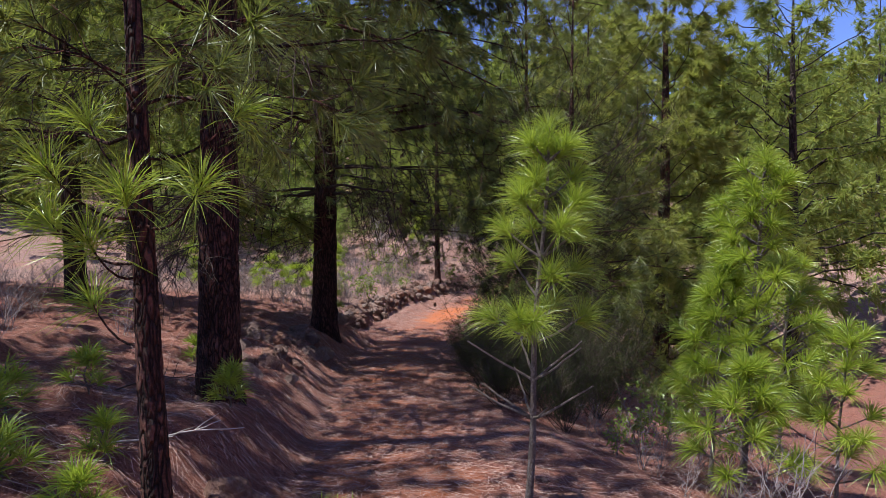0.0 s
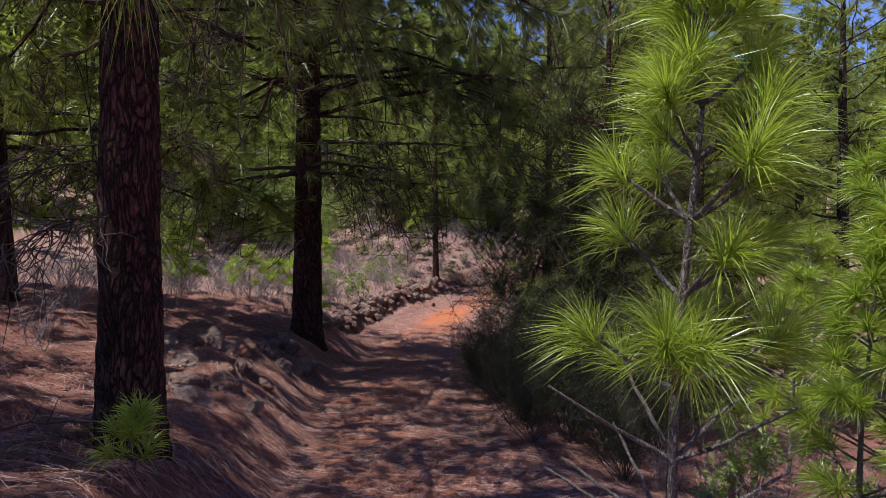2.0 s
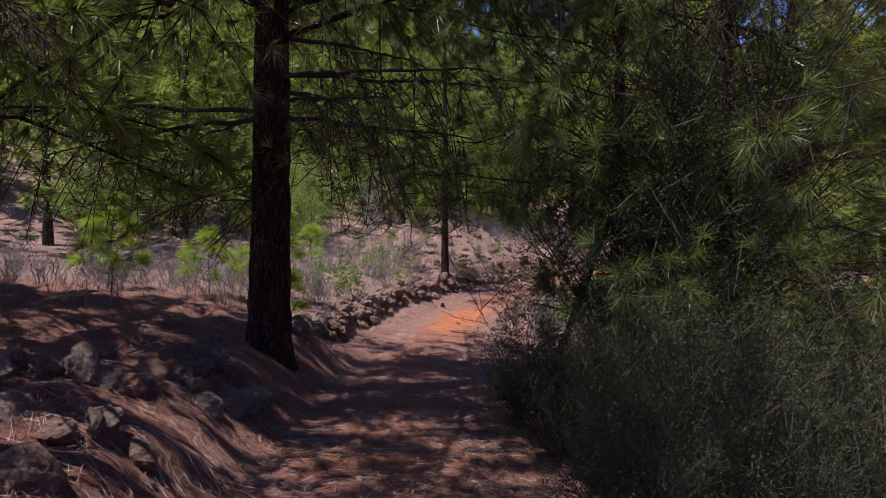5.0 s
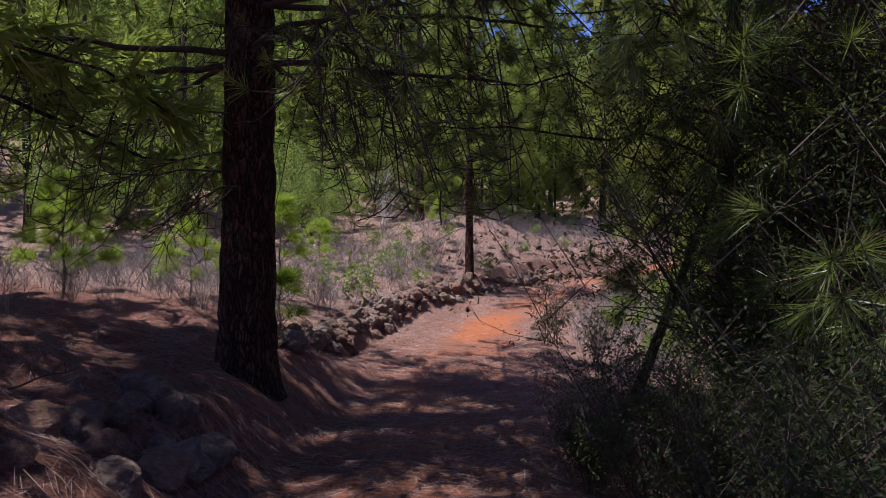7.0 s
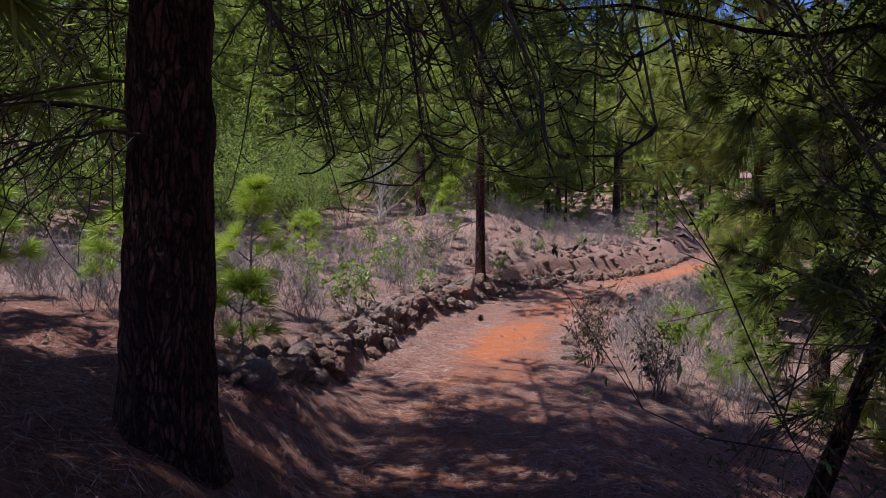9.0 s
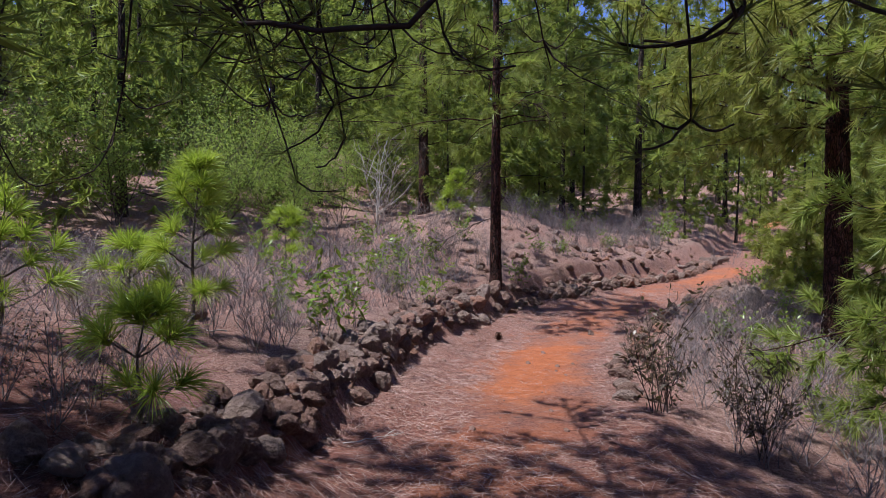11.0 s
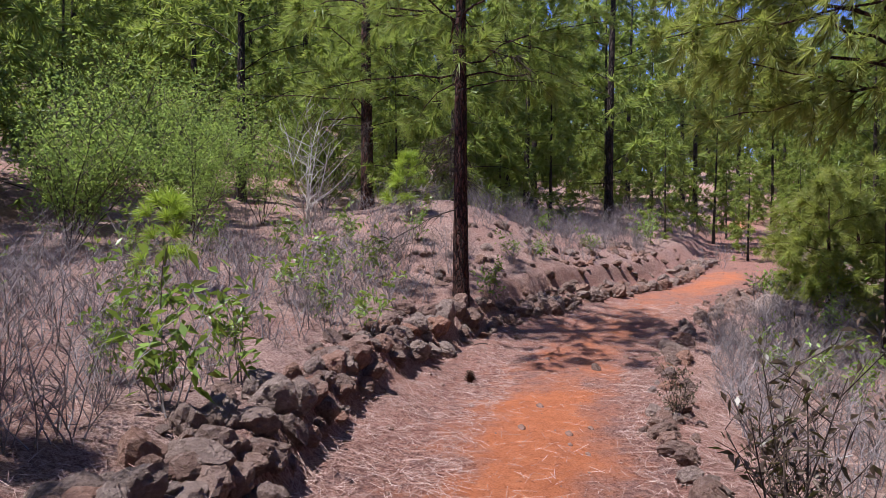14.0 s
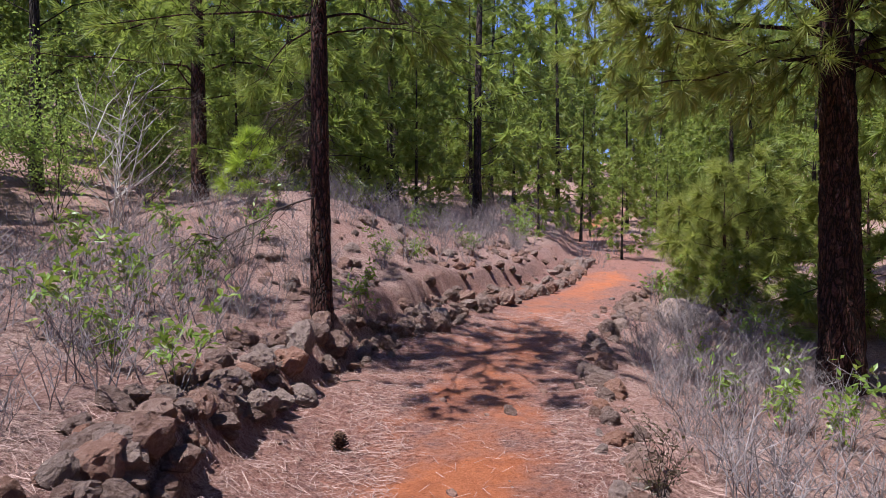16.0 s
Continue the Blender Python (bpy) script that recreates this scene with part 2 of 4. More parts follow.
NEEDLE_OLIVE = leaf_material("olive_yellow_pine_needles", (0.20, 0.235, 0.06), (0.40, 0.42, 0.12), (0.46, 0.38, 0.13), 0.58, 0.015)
# green darkened so that the leaf colour itself carries deep shade
SHADED_LEAF = leaf_material("shade_darkened_leaves", (0.027, 0.038, 0.021), (0.066, 0.080, 0.043), (0.10, 0.085, 0.06), 0.25, 0.0)
WEED_LEAF = leaf_material("soft_green_leaves", (0.12, 0.20, 0.03), (0.26, 0.36, 0.08), (0.34, 0.34, 0.08), 0.4, 0.03)
BUSH_LEAF = leaf_material("fine_bush_leaves", (0.20, 0.29, 0.08), (0.36, 0.48, 0.15), (0.36, 0.38, 0.13), 0.6, 0.0)
DRY_LEAF = leaf_material("withered_brown_leaves", (0.06, 0.04, 0.03), (0.16, 0.11, 0.085), (0.04, 0.025, 0.02), 0.2, 0.03)
TWIG_GREY = twig_material("dry_grey_twigs", (0.06, 0.047, 0.048), (0.38, 0.325, 0.315))
TWIG_DARK = twig_material("dark_dead_twigs", (0.03, 0.02, 0.017), (0.11, 0.08, 0.065))
TWIG_PALE = twig_material("bleached_dead_wood", (0.30, 0.26, 0.23), (0.55, 0.50, 0.46))
LITTER = twig_material("fallen_needles", (0.20, 0.095, 0.07), (0.60, 0.44, 0.38))
CONE_BROWN = twig_material("pine_cone_scales", (0.05, 0.03, 0.02), (0.16, 0.09, 0.06))

# ---- ground ----


def axis(spans):
    out = []
    for a, b, n in spans:
        out += list(np.linspace(a, b, n, endpoint=False))
    return np.array(out + [spans[-1][1]])


gx = axis([(-900, -150, 10), (-150, -40, 30), (-40, -9, 55), (-9, -3.6, 42), (-3.6, 3.6, 100), (3.6, 9, 42), (9, 40, 55), (40, 150, 30), (150, 900, 10)])
gy = axis([(-900, -100, 10), (-100, -10, 25), (-10, 0, 40), (0, 28, 340), (28, 34, 50), (34, 75, 90), (75, 160, 40), (160, 1200, 12)])
GX, GY = np.meshgrid(gx, gy)
GZ = ground_z(GX, GY)
nx = len(gx)
i = np.arange(len(gy) - 1)[:, None] * nx
j = np.arange(nx - 1)[None, :]
quads = np.stack([i + j, i + j + 1, i + nx + j + 1, i + nx + j], -1).reshape(-1, 4)
ground = new("ground", make_mesh("ground", np.stack([GX, GY, GZ], -1).reshape(-1, 3), quads, GROUND, True))
tagged(ground, "red earth hillside strewn with dry pine needles", "ground", kind="structure")
s = GX - path_x(GY)
bare = smooth(1.2, 0.0, np.abs(s - 0.15 - 0.3 * vnoise(GY * 0.4, GY * 0, 9))) * smooth(19.6, 22, GY) * (1 - 0.92 * smooth(23.6, 25.4, GY)) * 0.6
bare = np.maximum(bare, 0.28 * smooth(1.5, 0.3, np.abs(s)) * smooth(62, 55, GY))
bare = np.maximum(bare, 0.42 * smooth(1.0, 0.2, np.abs(s)) * smooth(31, 33, GY) * smooth(62, 55, GY))
bare = bare * (1 - smooth(34.5, 36.5, GY) * smooth(54, 51, GY))
fresh = np.clip(0.9 * smooth(21.5, 17, GY) * smooth(-14, -7, s) + 0.65 * smooth(2.2, 1.0, np.abs(s)), 0, 0.95) * smooth(70, 55, GY)
attr = ground.data.attributes.new("fresh", "FLOAT", "POINT")
attr.data.foreach_set("value", fresh.astype(np.float32).ravel())
attr = ground.data.attributes.new("bare", "FLOAT", "POINT")
attr.data.foreach_set("value", bare.astype(np.float32).ravel())


# ---- plants: generators ----
def unit(v):
    return v / (np.linalg.norm(v, axis=-1, keepdims=True) + 1e-9)


def needles(C, D, length, count, width, spread=0.9, droop=0.12, bent=True):
    """Needle tufts at the points C, pointing along D: thin tapering blades."""
    C, D = np.repeat(C, count, 0), np.repeat(D, count, 0)
    n = len(C)
    v = unit(D + spread * unit(rng.normal(size=(n, 3))))
    L = (length * rng.uniform(0.65, 1.1, n))[:, None]
    side = unit(np.cross(v, rng.normal(size=(n, 3)))) * width * 0.5
    start = C - D * (length * 0.3) * rng.uniform(0, 1, n)[:, None]
    mid = start + v * L * 0.55
    tip = start + v * L
    tip[:, 2] -= droop * L[:, 0] * 1.6
    mid[:, 2] -= droop * L[:, 0] * 0.4
    if bent:
        V = np.stack([start - side * 0.6, start + side * 0.6, mid + side, mid - side, tip], 1).reshape(-1, 3)
        k = np.arange(n)[:, None] * 5
        return V, (k + np.array([[0, 1, 2, 3]])).tolist() + (k + np.array([[3, 2, 4]])).tolist()
    V = np.stack([start - side, start + side, tip], 1).reshape(-1, 3)
    return V, (np.arange(n)[:, None] * 3 + np.array([[0, 1, 2]])).tolist()


def leaves(C, D, length, width):
    """Single pointed leaves at C along D, folded along the midrib."""
    n = len(C)
    D = unit(D)
    L = (length * rng.uniform(0.6, 1.15, n))[:, None]
    side = unit(np.cross(D, rng.normal(size=(n, 3)))) * width * 0.5
    up = np.cross(side, D) * 0.3
    mid = C + D * L * 0.45
    tip = C + D * L
    tip[:, 2] -= L[:, 0] * 0.2
    V = np.stack([C, mid + side + up, tip, mid - side + up], 1).reshape(-1, 3)
    k = np.arange(n)[:, None] * 4
    return V, np.concatenate([k + np.array([[0, 1, 2]]), k + np.array([[0, 2, 3]])]).tolist()


def limb_path(start, az, rise, length, n=6, droop=0.25, wob=0.06):
    t = np.linspace(0, 1, n)
    d = np.array([math.cos(az), math.sin(az)])
    P = np.zeros((n, 3))
    P[:, :2] = d[None, :] * (t * length)[:, None]
    P[:, 2] = rise * t * length - droop * length * t ** 2 + 0.25 * droop * length * t ** 4
    w = np.cumsum(rng.normal(0, wob * length / n * 2, (n, 3)), 0)
    w[0] = 0
    return np.asarray(start) + P + w


def along(P, w):
    """The point at the share w of the polyline P."""
    u = np.linspace(0, 1, len(P))
    return np.array([np.interp(w, u, P[:, a]) for a in range(3)])


def blocks(P, at, room=2.3):
    """True where the points P of a plant standing at `at` hang low over the trodden path."""
    if at is None:
        return False
    W = np.asarray(P, float) + np.asarray(at)
    over = (np.abs(W[:, 0] - path_x(W[:, 1])) < 1.5) & (W[:, 1] < 32) & (W[:, 1] > -3)
    return bool(np.any(over & (W[:, 2] < np.interp(W[:, 1], PY, PZ) + room)))


def pine_parts(height, radius, crown_from, reach, limbs, twigs, tufts, tuft_len, tuft_count, tuft_width, bark, leaf,
               sides=12, rings=24, bent=False, dead=0, lean=(0, 0), near=True, spread=0.9, bark_lump=0.05, dead_from=0.12,
               taper=0.75, droop=0.3, bare_inner=0.3, shape=0.7, rise=0.15, twig_wood=True, dead_reach=0.6, low=1.35, at=None, room=2.3, hang=0.0):
    """Meshes of one pine: trunk, each branch, needles, each dead branch."""
    trunk = Soup()
    t = np.linspace(0, 1, rings)
    ph = rng.uniform(0, 6, 2)
    bend = np.stack([lean[0] * t + 0.2 * radius * np.sin(t * 5 + ph[0]), lean[1] * t + 0.2 * radius * np.sin(t * 4 + ph[1]), t * height - 0.25], 1)
    bend[:, :2] -= bend[0, :2]
    r = radius * ((1 - t) ** taper * 0.97 + 0.03) * (1 + 0.4 * np.exp(-t * height / 0.25))
    trunk.tube(bend, r, sides, bark_lump)
    C, D, got = [], [], []
    for k in range(limbs):
        u = min(crown_from + (1 - crown_from) * ((k + rng.uniform(0, 1)) / limbs) ** low, 0.985)
        p = along(bend, u)
        v = (u - crown_from) / (1 - crown_from)
        L = reach * (1 - v) ** shape * rng.uniform(0.6, 1.1) + 0.1 * reach
        az = k * 2.4 + rng.uniform(-0.5, 0.5)
        path = limb_path(p, az, rise + rng.uniform(-0.15, 0.4) + 0.7 * v, L, 9 if near else 4, (droop + rng.uniform(-0.05, 0.25)) * (1 - v), 0.11)
        if blocks(path, at, room):
            L *= 0.6
            path = limb_path(p, az, rise + 0.2 + 0.7 * v, L, 9, 0.1)
            if blocks(path, at, room):
                continue
        rr = max(0.005, min(radius * 0.2, 0.008 * L)) * np.linspace(1, 0.25, len(path))
        wood = Soup() if near else trunk
        if near or k % 2:
            wood.tube(path, rr, 5 if near else 3)
        C.append(path[-1])
        D.append(unit(path[-1] - path[-2] + np.array([0, 0, 0.05 * L])))
        for q in range(max(1, int(twigs * (L / reach) ** 0.7))):
            w = rng.uniform(bare_inner, 0.98) ** 0.8
            l2 = (0.2 + 0.22 * L) * rng.uniform(0.5, 1.1) * (1.3 - w)
            tw = limb_path(along(path, w), az + rng.choice([-1, 1]) * rng.uniform(0.2, 1.4), rng.uniform(-0.9, 1.0) - hang, l2, 4, 0.1, 0.12)
            if blocks(tw, at, 2.1):
                continue
            if twig_wood:
                wood.tube(tw, max(0.003, rr[-1]) * np.array([1.0, 0.8, 0.6, 0.45]), 3)
            for m in range(tufts):
                e = tw[3 - m] if m < 3 else along(tw, rng.uniform(0.3, 1))
                C.append(e + rng.normal(0, 0.02, 3))
                D.append(unit(tw[-1] - tw[0] + rng.normal(0, 0.25 * l2, 3) * (m > 0) + np.array([0, 0, l2 * 0.25])))
        if near:
            got.append(("branch", wood.mesh("branch", bark, True), ""))
    C.append(bend[-1])
    D.append(np.array([0, 0, 1.0]))
    for k in range(dead):
        dead_wood = Soup()
        p = along(bend, rng.uniform(dead_from, crown_from + 0.12))
        L = reach * rng.uniform(0.4, 1.0) * dead_reach
        az = rng.uniform(0, 6.28)
        path = limb_path(p, az, rng.uniform(-0.1, 0.3), L, 10, 0.4, 0.05)
        if blocks(path, at, 3.3):
            continue
        dead_wood.tube(path, np.clip(0.009 * L, 0.006, 0.022) * np.linspace(1, 0.3, 10), 5)
        for q in range(10):
            tw = limb_path(along(path, rng.uniform(0.2, 1)), az + rng.uniform(-1.3, 1.3), rng.uniform(-0.9, 0.2), L * rng.uniform(0.12, 0.35), 7, 0.45, 0.12)
            if blocks(tw, at, 2.8):
                continue
            dead_wood.tube(tw, np.linspace(0.006, 0.003, 7), 3)
            for m in range(5):
                t3 = limb_path(tw[rng.integers(2, 7)], az + rng.uniform(-2, 2), rng.uniform(-1.2, 0.3), rng.uniform(0.12, 0.35), 4, 0.3, 0.14)
                dead_wood.tube(t3, np.linspace(0.004, 0.002, 4), 3)
        got.append(("dead_branch", dead_wood.mesh("dead_branch", TWIG_DARK, True), "bare dead drooping branch"))
    V, F = needles(np.array(C), np.array(D), tuft_len, tuft_count, tuft_width, spread, 0.15, bent)
    return [("trunk", trunk.mesh("trunk", bark, True), ""), ("crown", make_mesh("crown", V, F, leaf), "")] + got


def pine(name, x, y, meshes, label, group="", rz=0.0, scale=1.0, z=None):
    ob = thing(name, x, y, gz(x, y) if z is None else z, label, "tree", group, rz, scale)
    for n, me, lab in meshes:
        part(n, me, ob, lab)
    return ob


def shrub_parts(height, stems, twigs, leaf=None, leaf_n=0, leaf_len=0.05, leaf_w=0.02, wood=None, spread=0.7, thick=0.006, scatter=0.012):
    soup = Soup()
    C, D = [], []
    for k in range(stems):
        az = rng.uniform(0, 6.28)
        L = height * rng.uniform(0.6, 1.1)
        out = rng.uniform(0.1, spread)
        P = limb_path((rng.normal(0, 0.04), rng.normal(0, 0.04), -0.03), az, 1 / max(out, 0.15), L * out, 6, 0.0, 0.1)
        P[:, 2] = np.linspace(-0.03, L, 6) + rng.normal(0, 0.02, 6)
        soup.tube(P, thick * np.linspace(1, 0.35, 6), 4)
        for q in range(twigs):
            w = rng.uniform(0.2, 1)
            b = np.array([np.interp(w, np.linspace(0, 1, 6), P[:, a]) for a in range(3)])
            tw = limb_path(b, rng.uniform(0, 6.28), rng.uniform(0.3, 1.6), L * rng.uniform(0.15, 0.42), 4, 0.05, 0.12)
            soup.tube(tw[[0, 2, 3]], thick * np.array([0.55, 0.42, 0.25]), 3)
            for m in range(2):
                b2 = tw[rng.integers(1, 4)]
                t3 = limb_path(b2, rng.uniform(0, 6.28), rng.uniform(0.2, 1.5), L * rng.uniform(0.08, 0.2), 3, 0.0, 0.12)
                soup.tube(t3[[0, 2]], thick * np.array([0.36, 0.2]), 3)
                C += [t3[-1], t3[1]]
                D += [unit(t3[-1] - t3[0])] * 2
            C += [tw[-1], tw[2], tw[1]]
            D += [unit(tw[-1] - tw[0])] * 3
    got = [("stem", soup.mesh("stem", wood or TWIG_GREY), "")]
    if leaf_n:
        C, D = np.array(C), np.array(D)
        pick = rng.integers(0, len(C), leaf_n)
        V, F = leaves(C[pick] + rng.normal(0, scatter, (leaf_n, 3)), unit(D[pick] * 0.6 + rng.normal(0, 0.7, (leaf_n, 3))), leaf_len, leaf_w)
        got.append(("foliage", make_mesh("foliage", V, F, leaf), ""))
    return got


def plant(name, x, y, meshes, label, category, group="", rz=0.0, scale=1.0):
    ob = thing(name, x, y, gz(x, y), label, category, group, rz, scale)
    for n, me, lab in meshes:
        part(n, me, ob, lab)
    return ob


# ---- trees along the path ----
def big_pine(x, y, radius, height, label, crown_from, reach, limbs, dead, lean=(0, 0), rz=0, twigs=14, dead_from=0.12, tufts=2, leaf=None, dead_reach=0.6, droop=0.35, count=36, length=0.25, low=1.35, width=0.0055, room=2.3, hang=0.0):
    return pine("pine_tree", x, y, pine_parts(height, radius, crown_from, reach, limbs, twigs, tufts, length, count, width, BARK, leaf or NEEDLE_SHADED, 26, 110, False, dead,
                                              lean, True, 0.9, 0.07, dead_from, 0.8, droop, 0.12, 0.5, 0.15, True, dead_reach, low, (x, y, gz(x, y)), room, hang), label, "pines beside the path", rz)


def sprig(tree, start, tip, mat, length=0.3, count=60, width=0.005, sag=0.1, thick=0.008):
    """A short limb of a pine that ends in one brush of long needles."""
    wood = Soup()
    u = np.linspace(0, 1, 7)[:, None]
    P = (1 - u) * np.array(start) + u * np.array(tip) - np.array([0, 0, sag]) * 4 * u * (1 - u)
    wood.tube(P, np.linspace(thick, thick * 0.5, 7), 5)
    limb = part("branch", wood.mesh("branch", BARK, True), tree)
    d = unit(P[-1] - P[-3] + np.array([0, 0, 0.06]))
    V, F = needles(np.array([P[-1], P[-1] - 0.03 * d]), np.array([d, d]), length, count, width, 1.15, 0.14, True)
    part("needle_tuft", make_mesh("needle_tuft", V, F, mat), limb)


def hanging_bough(tree, base, az, rise, length, sprays, drop, floor_z):
    """A level limb from which thin curled sprays hang, with tufts at the upturned tips."""
    limb_wood = Soup()
    P = limb_path(base, az, rise, length, 14, 0.12, 0.05)
    limb_wood.tube(P, np.linspace(0.034, 0.010, 14), 7)
    C, D = [P[-1]], [unit(P[-1] - P[-2])]
    for q in range(sprays):
        w = rng.uniform(0.3, 1.0)
        S = limb_path(along(P, w), az + rng.uniform(-1.5, 1.5), rng.uniform(-0.2, 0.2), rng.uniform(0.45, 1.0), 11, 0.0, 0.07)
        u = np.linspace(0, 1, 11)
        S[:, 2] -= drop * rng.uniform(0.45, 1.0) * u ** 1.6
        S = S[(S[:, 2] > floor_z)]
        if len(S) < 4:
            continue
        limb_wood.tube(S, np.linspace(0.009, 0.0045, len(S)), 5)
        C.append(S[-1])
        D.append(np.array([0, 0, 0.5]))
        for m in range(11):
            k = rng.integers(1, len(S))
            reach = rng.uniform(0.14, 0.42)
            T = limb_path(S[k], rng.uniform(0, 6.28), -rng.uniform(0.6, 1.7), reach, 7, -1.3, 0.08)
            limb_wood.tube(T, np.linspace(0.0055, 0.0035, 7), 4)
            if rng.uniform() < 0.6:
                C.append(T[-1])
                D.append(unit(T[-1] - T[-2] + np.array([0, 0, 0.03])))
    limb = part("branch", limb_wood.mesh("branch", TWIG_DARK, True), tree, "dark bough with curled hanging twigs")
    V, F = needles(np.array(C), np.array(D), 0.16, 24, 0.0045, 0.9, 0.1, True)
    part("needle_tuft", make_mesh("needle_tuft", V, F, NEEDLE_SHADED), limb)


slim_pine = big_pine(-1.38, 3.44, 0.075, 5.4, "slim young pine with dark flaking bark", 0.42, 1.2, 22, 0, (-0.25, 0), twigs=9, tufts=1, count=60, length=0.28, dead_from=0.24)
for start, tip in (((-0.08, 0, 1.72), (-0.42, -0.25, 1.95)), ((-0.08, 0, 1.7), (-0.02, -0.34, 1.84)), ((-0.08, 0, 1.68), (0.30, -0.26, 1.87)), ((-0.07, 0, 1.45), (-0.20, -0.32, 1.62)), ((-0.07, 0, 1.5), (-0.62, 0.1, 1.72)), ((-0.09, 0, 1.9), (-0.5, 0.3, 2.25)), ((-0.09, 0, 2.0), (0.35, 0.25, 2.3)), ((-0.06, 0, 1.1), (-0.45, 0.2, 1.3))):
    sprig(slim_pine, start, tip, NEEDLE_YOUNG)
red_pine = big_pine(-2.2, 6.9, 0.21, 12, "tall pine with thick red-brown plated bark", 0.3, 2.9, 48, 8, twigs=18, tufts=2, count=42, hang=0.4, width=0.009)
rough_pine = big_pine(-3.18, 9.5, 0.10, 10.5, "slim pine with rough dark bark", 0.36, 2.3, 44, 9, (0.25, 0), twigs=16, tufts=1, count=45, hang=0.4, width=0.009)
old_pine = big_pine(-2.52, 14.9, 0.27, 14.5, "large pine with dark trunk and drooping dead branches", 0.28, 5.0, 112, 10, twigs=30, dead_from=0.12, dead_reach=0.3, droop=0.42, low=1.0, tufts=3, count=38, room=3.3, hang=0.5, width=0.012)
for az, rise, ln, high, drop in ((0.9, 0.05, 2.6, 3.3, 1.7), (0.25, 0.08, 3.2, 3.5, 1.8), (-0.45, 0.08, 3.0, 3.4, 1.9), (-0.9, 0.0, 2.6, 3.0, 1.6), (1.5, 0.0, 1.8, 3.1, 1.4), (2.3, 0.0, 2.6, 3.0, 1.6), (3.0, -0.02, 3.0, 2.9, 1.7), (3.7, 0.0, 2.8, 3.0, 1.7), (-0.1, 0.0, 2.5, 2.9, 1.4), (0.55, 0.1, 2.4, 3.9, 1.9)):
    hanging_bough(old_pine, (0, 0, high), az, rise, ln, 11, drop, 1.3 if 1.2 < az < 5 else 1.5)
for az, high in ((0.4, 4.0), (2.6, 3.4), (3.6, 3.6), (-0.8, 3.8)):
    hanging_bough(rough_pine, (0, 0, high), az, 0.05, 2.3, 8, 1.6, 1.5)
big_pine(-0.2, 26.9, 0.115, 9, "slender pine standing in the stone edging", 0.36, 2.2, 40, 8, (-0.15, 0), twigs=10, leaf=NEEDLE_LIT, tufts=2, count=40, width=0.011, length=0.28)
big_pine(-1.9, 33.8, 0.16, 11, "pine with dark trunk among dry shrubs", 0.2, 2.6, 44, 4, twigs=12, leaf=NEEDLE_LIT, tufts=2, count=40, width=0.016, length=0.28)
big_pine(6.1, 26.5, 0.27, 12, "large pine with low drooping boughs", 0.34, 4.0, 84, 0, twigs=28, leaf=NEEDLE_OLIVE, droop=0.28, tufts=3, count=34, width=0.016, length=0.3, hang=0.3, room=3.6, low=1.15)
big_pine(4.2, 20.5, 0.14, 10, "dark pine on the slope below the path", 0.08, 2.1, 54, 3, twigs=14, leaf=NEEDLE_LIT, tufts=2, count=44, width=0.013)
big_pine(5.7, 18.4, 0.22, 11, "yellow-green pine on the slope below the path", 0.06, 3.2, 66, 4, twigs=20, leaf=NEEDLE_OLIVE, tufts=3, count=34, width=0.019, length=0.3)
big_pine(1.6, 13.9, 0.08, 9, "dark pine with low shaded boughs beside the path", 0.28, 2.4, 46, 10, twigs=13, dead_from=0.05, tufts=1, count=64, hang=0.3)
big_pine(0.72, 14.3, 0.06, 3.4, "small leaning pine with a bare lower trunk", 0.5, 1.1, 18, 3, (1.25, 0.1), twigs=10, tufts=1, count=50, hang=0.2)
for x, y, h in ((7.6, 30.8, 2.6), (8.9, 31.8, 3.0), (9.9, 29.8, 2.8)):
    big_pine(x, y, 0.06, h, "bushy young pine with drooping yellow-green needles", 0.08, 1.5, 30, 2, twigs=14, leaf=NEEDLE_OLIVE, tufts=2, count=34, width=0.016, length=0.28, droop=0.5)
big_pine(2.3, 12.5, 0.09, 7.5, "dark pine with dense shaded boughs beside the path", 0.08, 2.2, 56, 8, twigs=16, dead_from=0.05, tufts=1, count=64, hang=0.3)
# added pines: left ones, mostly unseen, cast shade; right ones fill the slope
shade_a = pine_parts(11, 0.2, 0.26, 3.8, 60, 22, 3, 0.3, 10, 0.036, BARK_FAR, NEEDLE_LIT, 12, 30, False, 5, (0, 0), True, 0.9, 0.06, 0.12, 0.8, 0.35, 0.25, 0.5, 0.15, False)
shade_b = pine_parts(9.5, 0.16, 0.22, 3.2, 56, 20, 3, 0.3, 10, 0.036, BARK_FAR, NEEDLE_LIT, 12, 30, False, 5, (0.3, 0), True, 0.9, 0.06, 0.12, 0.8, 0.35, 0.25, 0.5, 0.15, False)
for k, (x, y) in enumerate([(-7.3, 4.2), (-6.9, 13.3), (-8.4, 0.8), (-10.5, 14.5), (10.5, 23), (12, 29.5), (9.2, 18.6)]):
    pine("pine_tree", x, y, (shade_a, shade_b)[k % 2], "dense olive green hillside pine, added for shade and backdrop", "hillside pines", rng.uniform(0, 360), 1.25 if (x, y) == (-6.9, 13.3) else rng.uniform(0.9, 1.1))

# ---- saplings ----


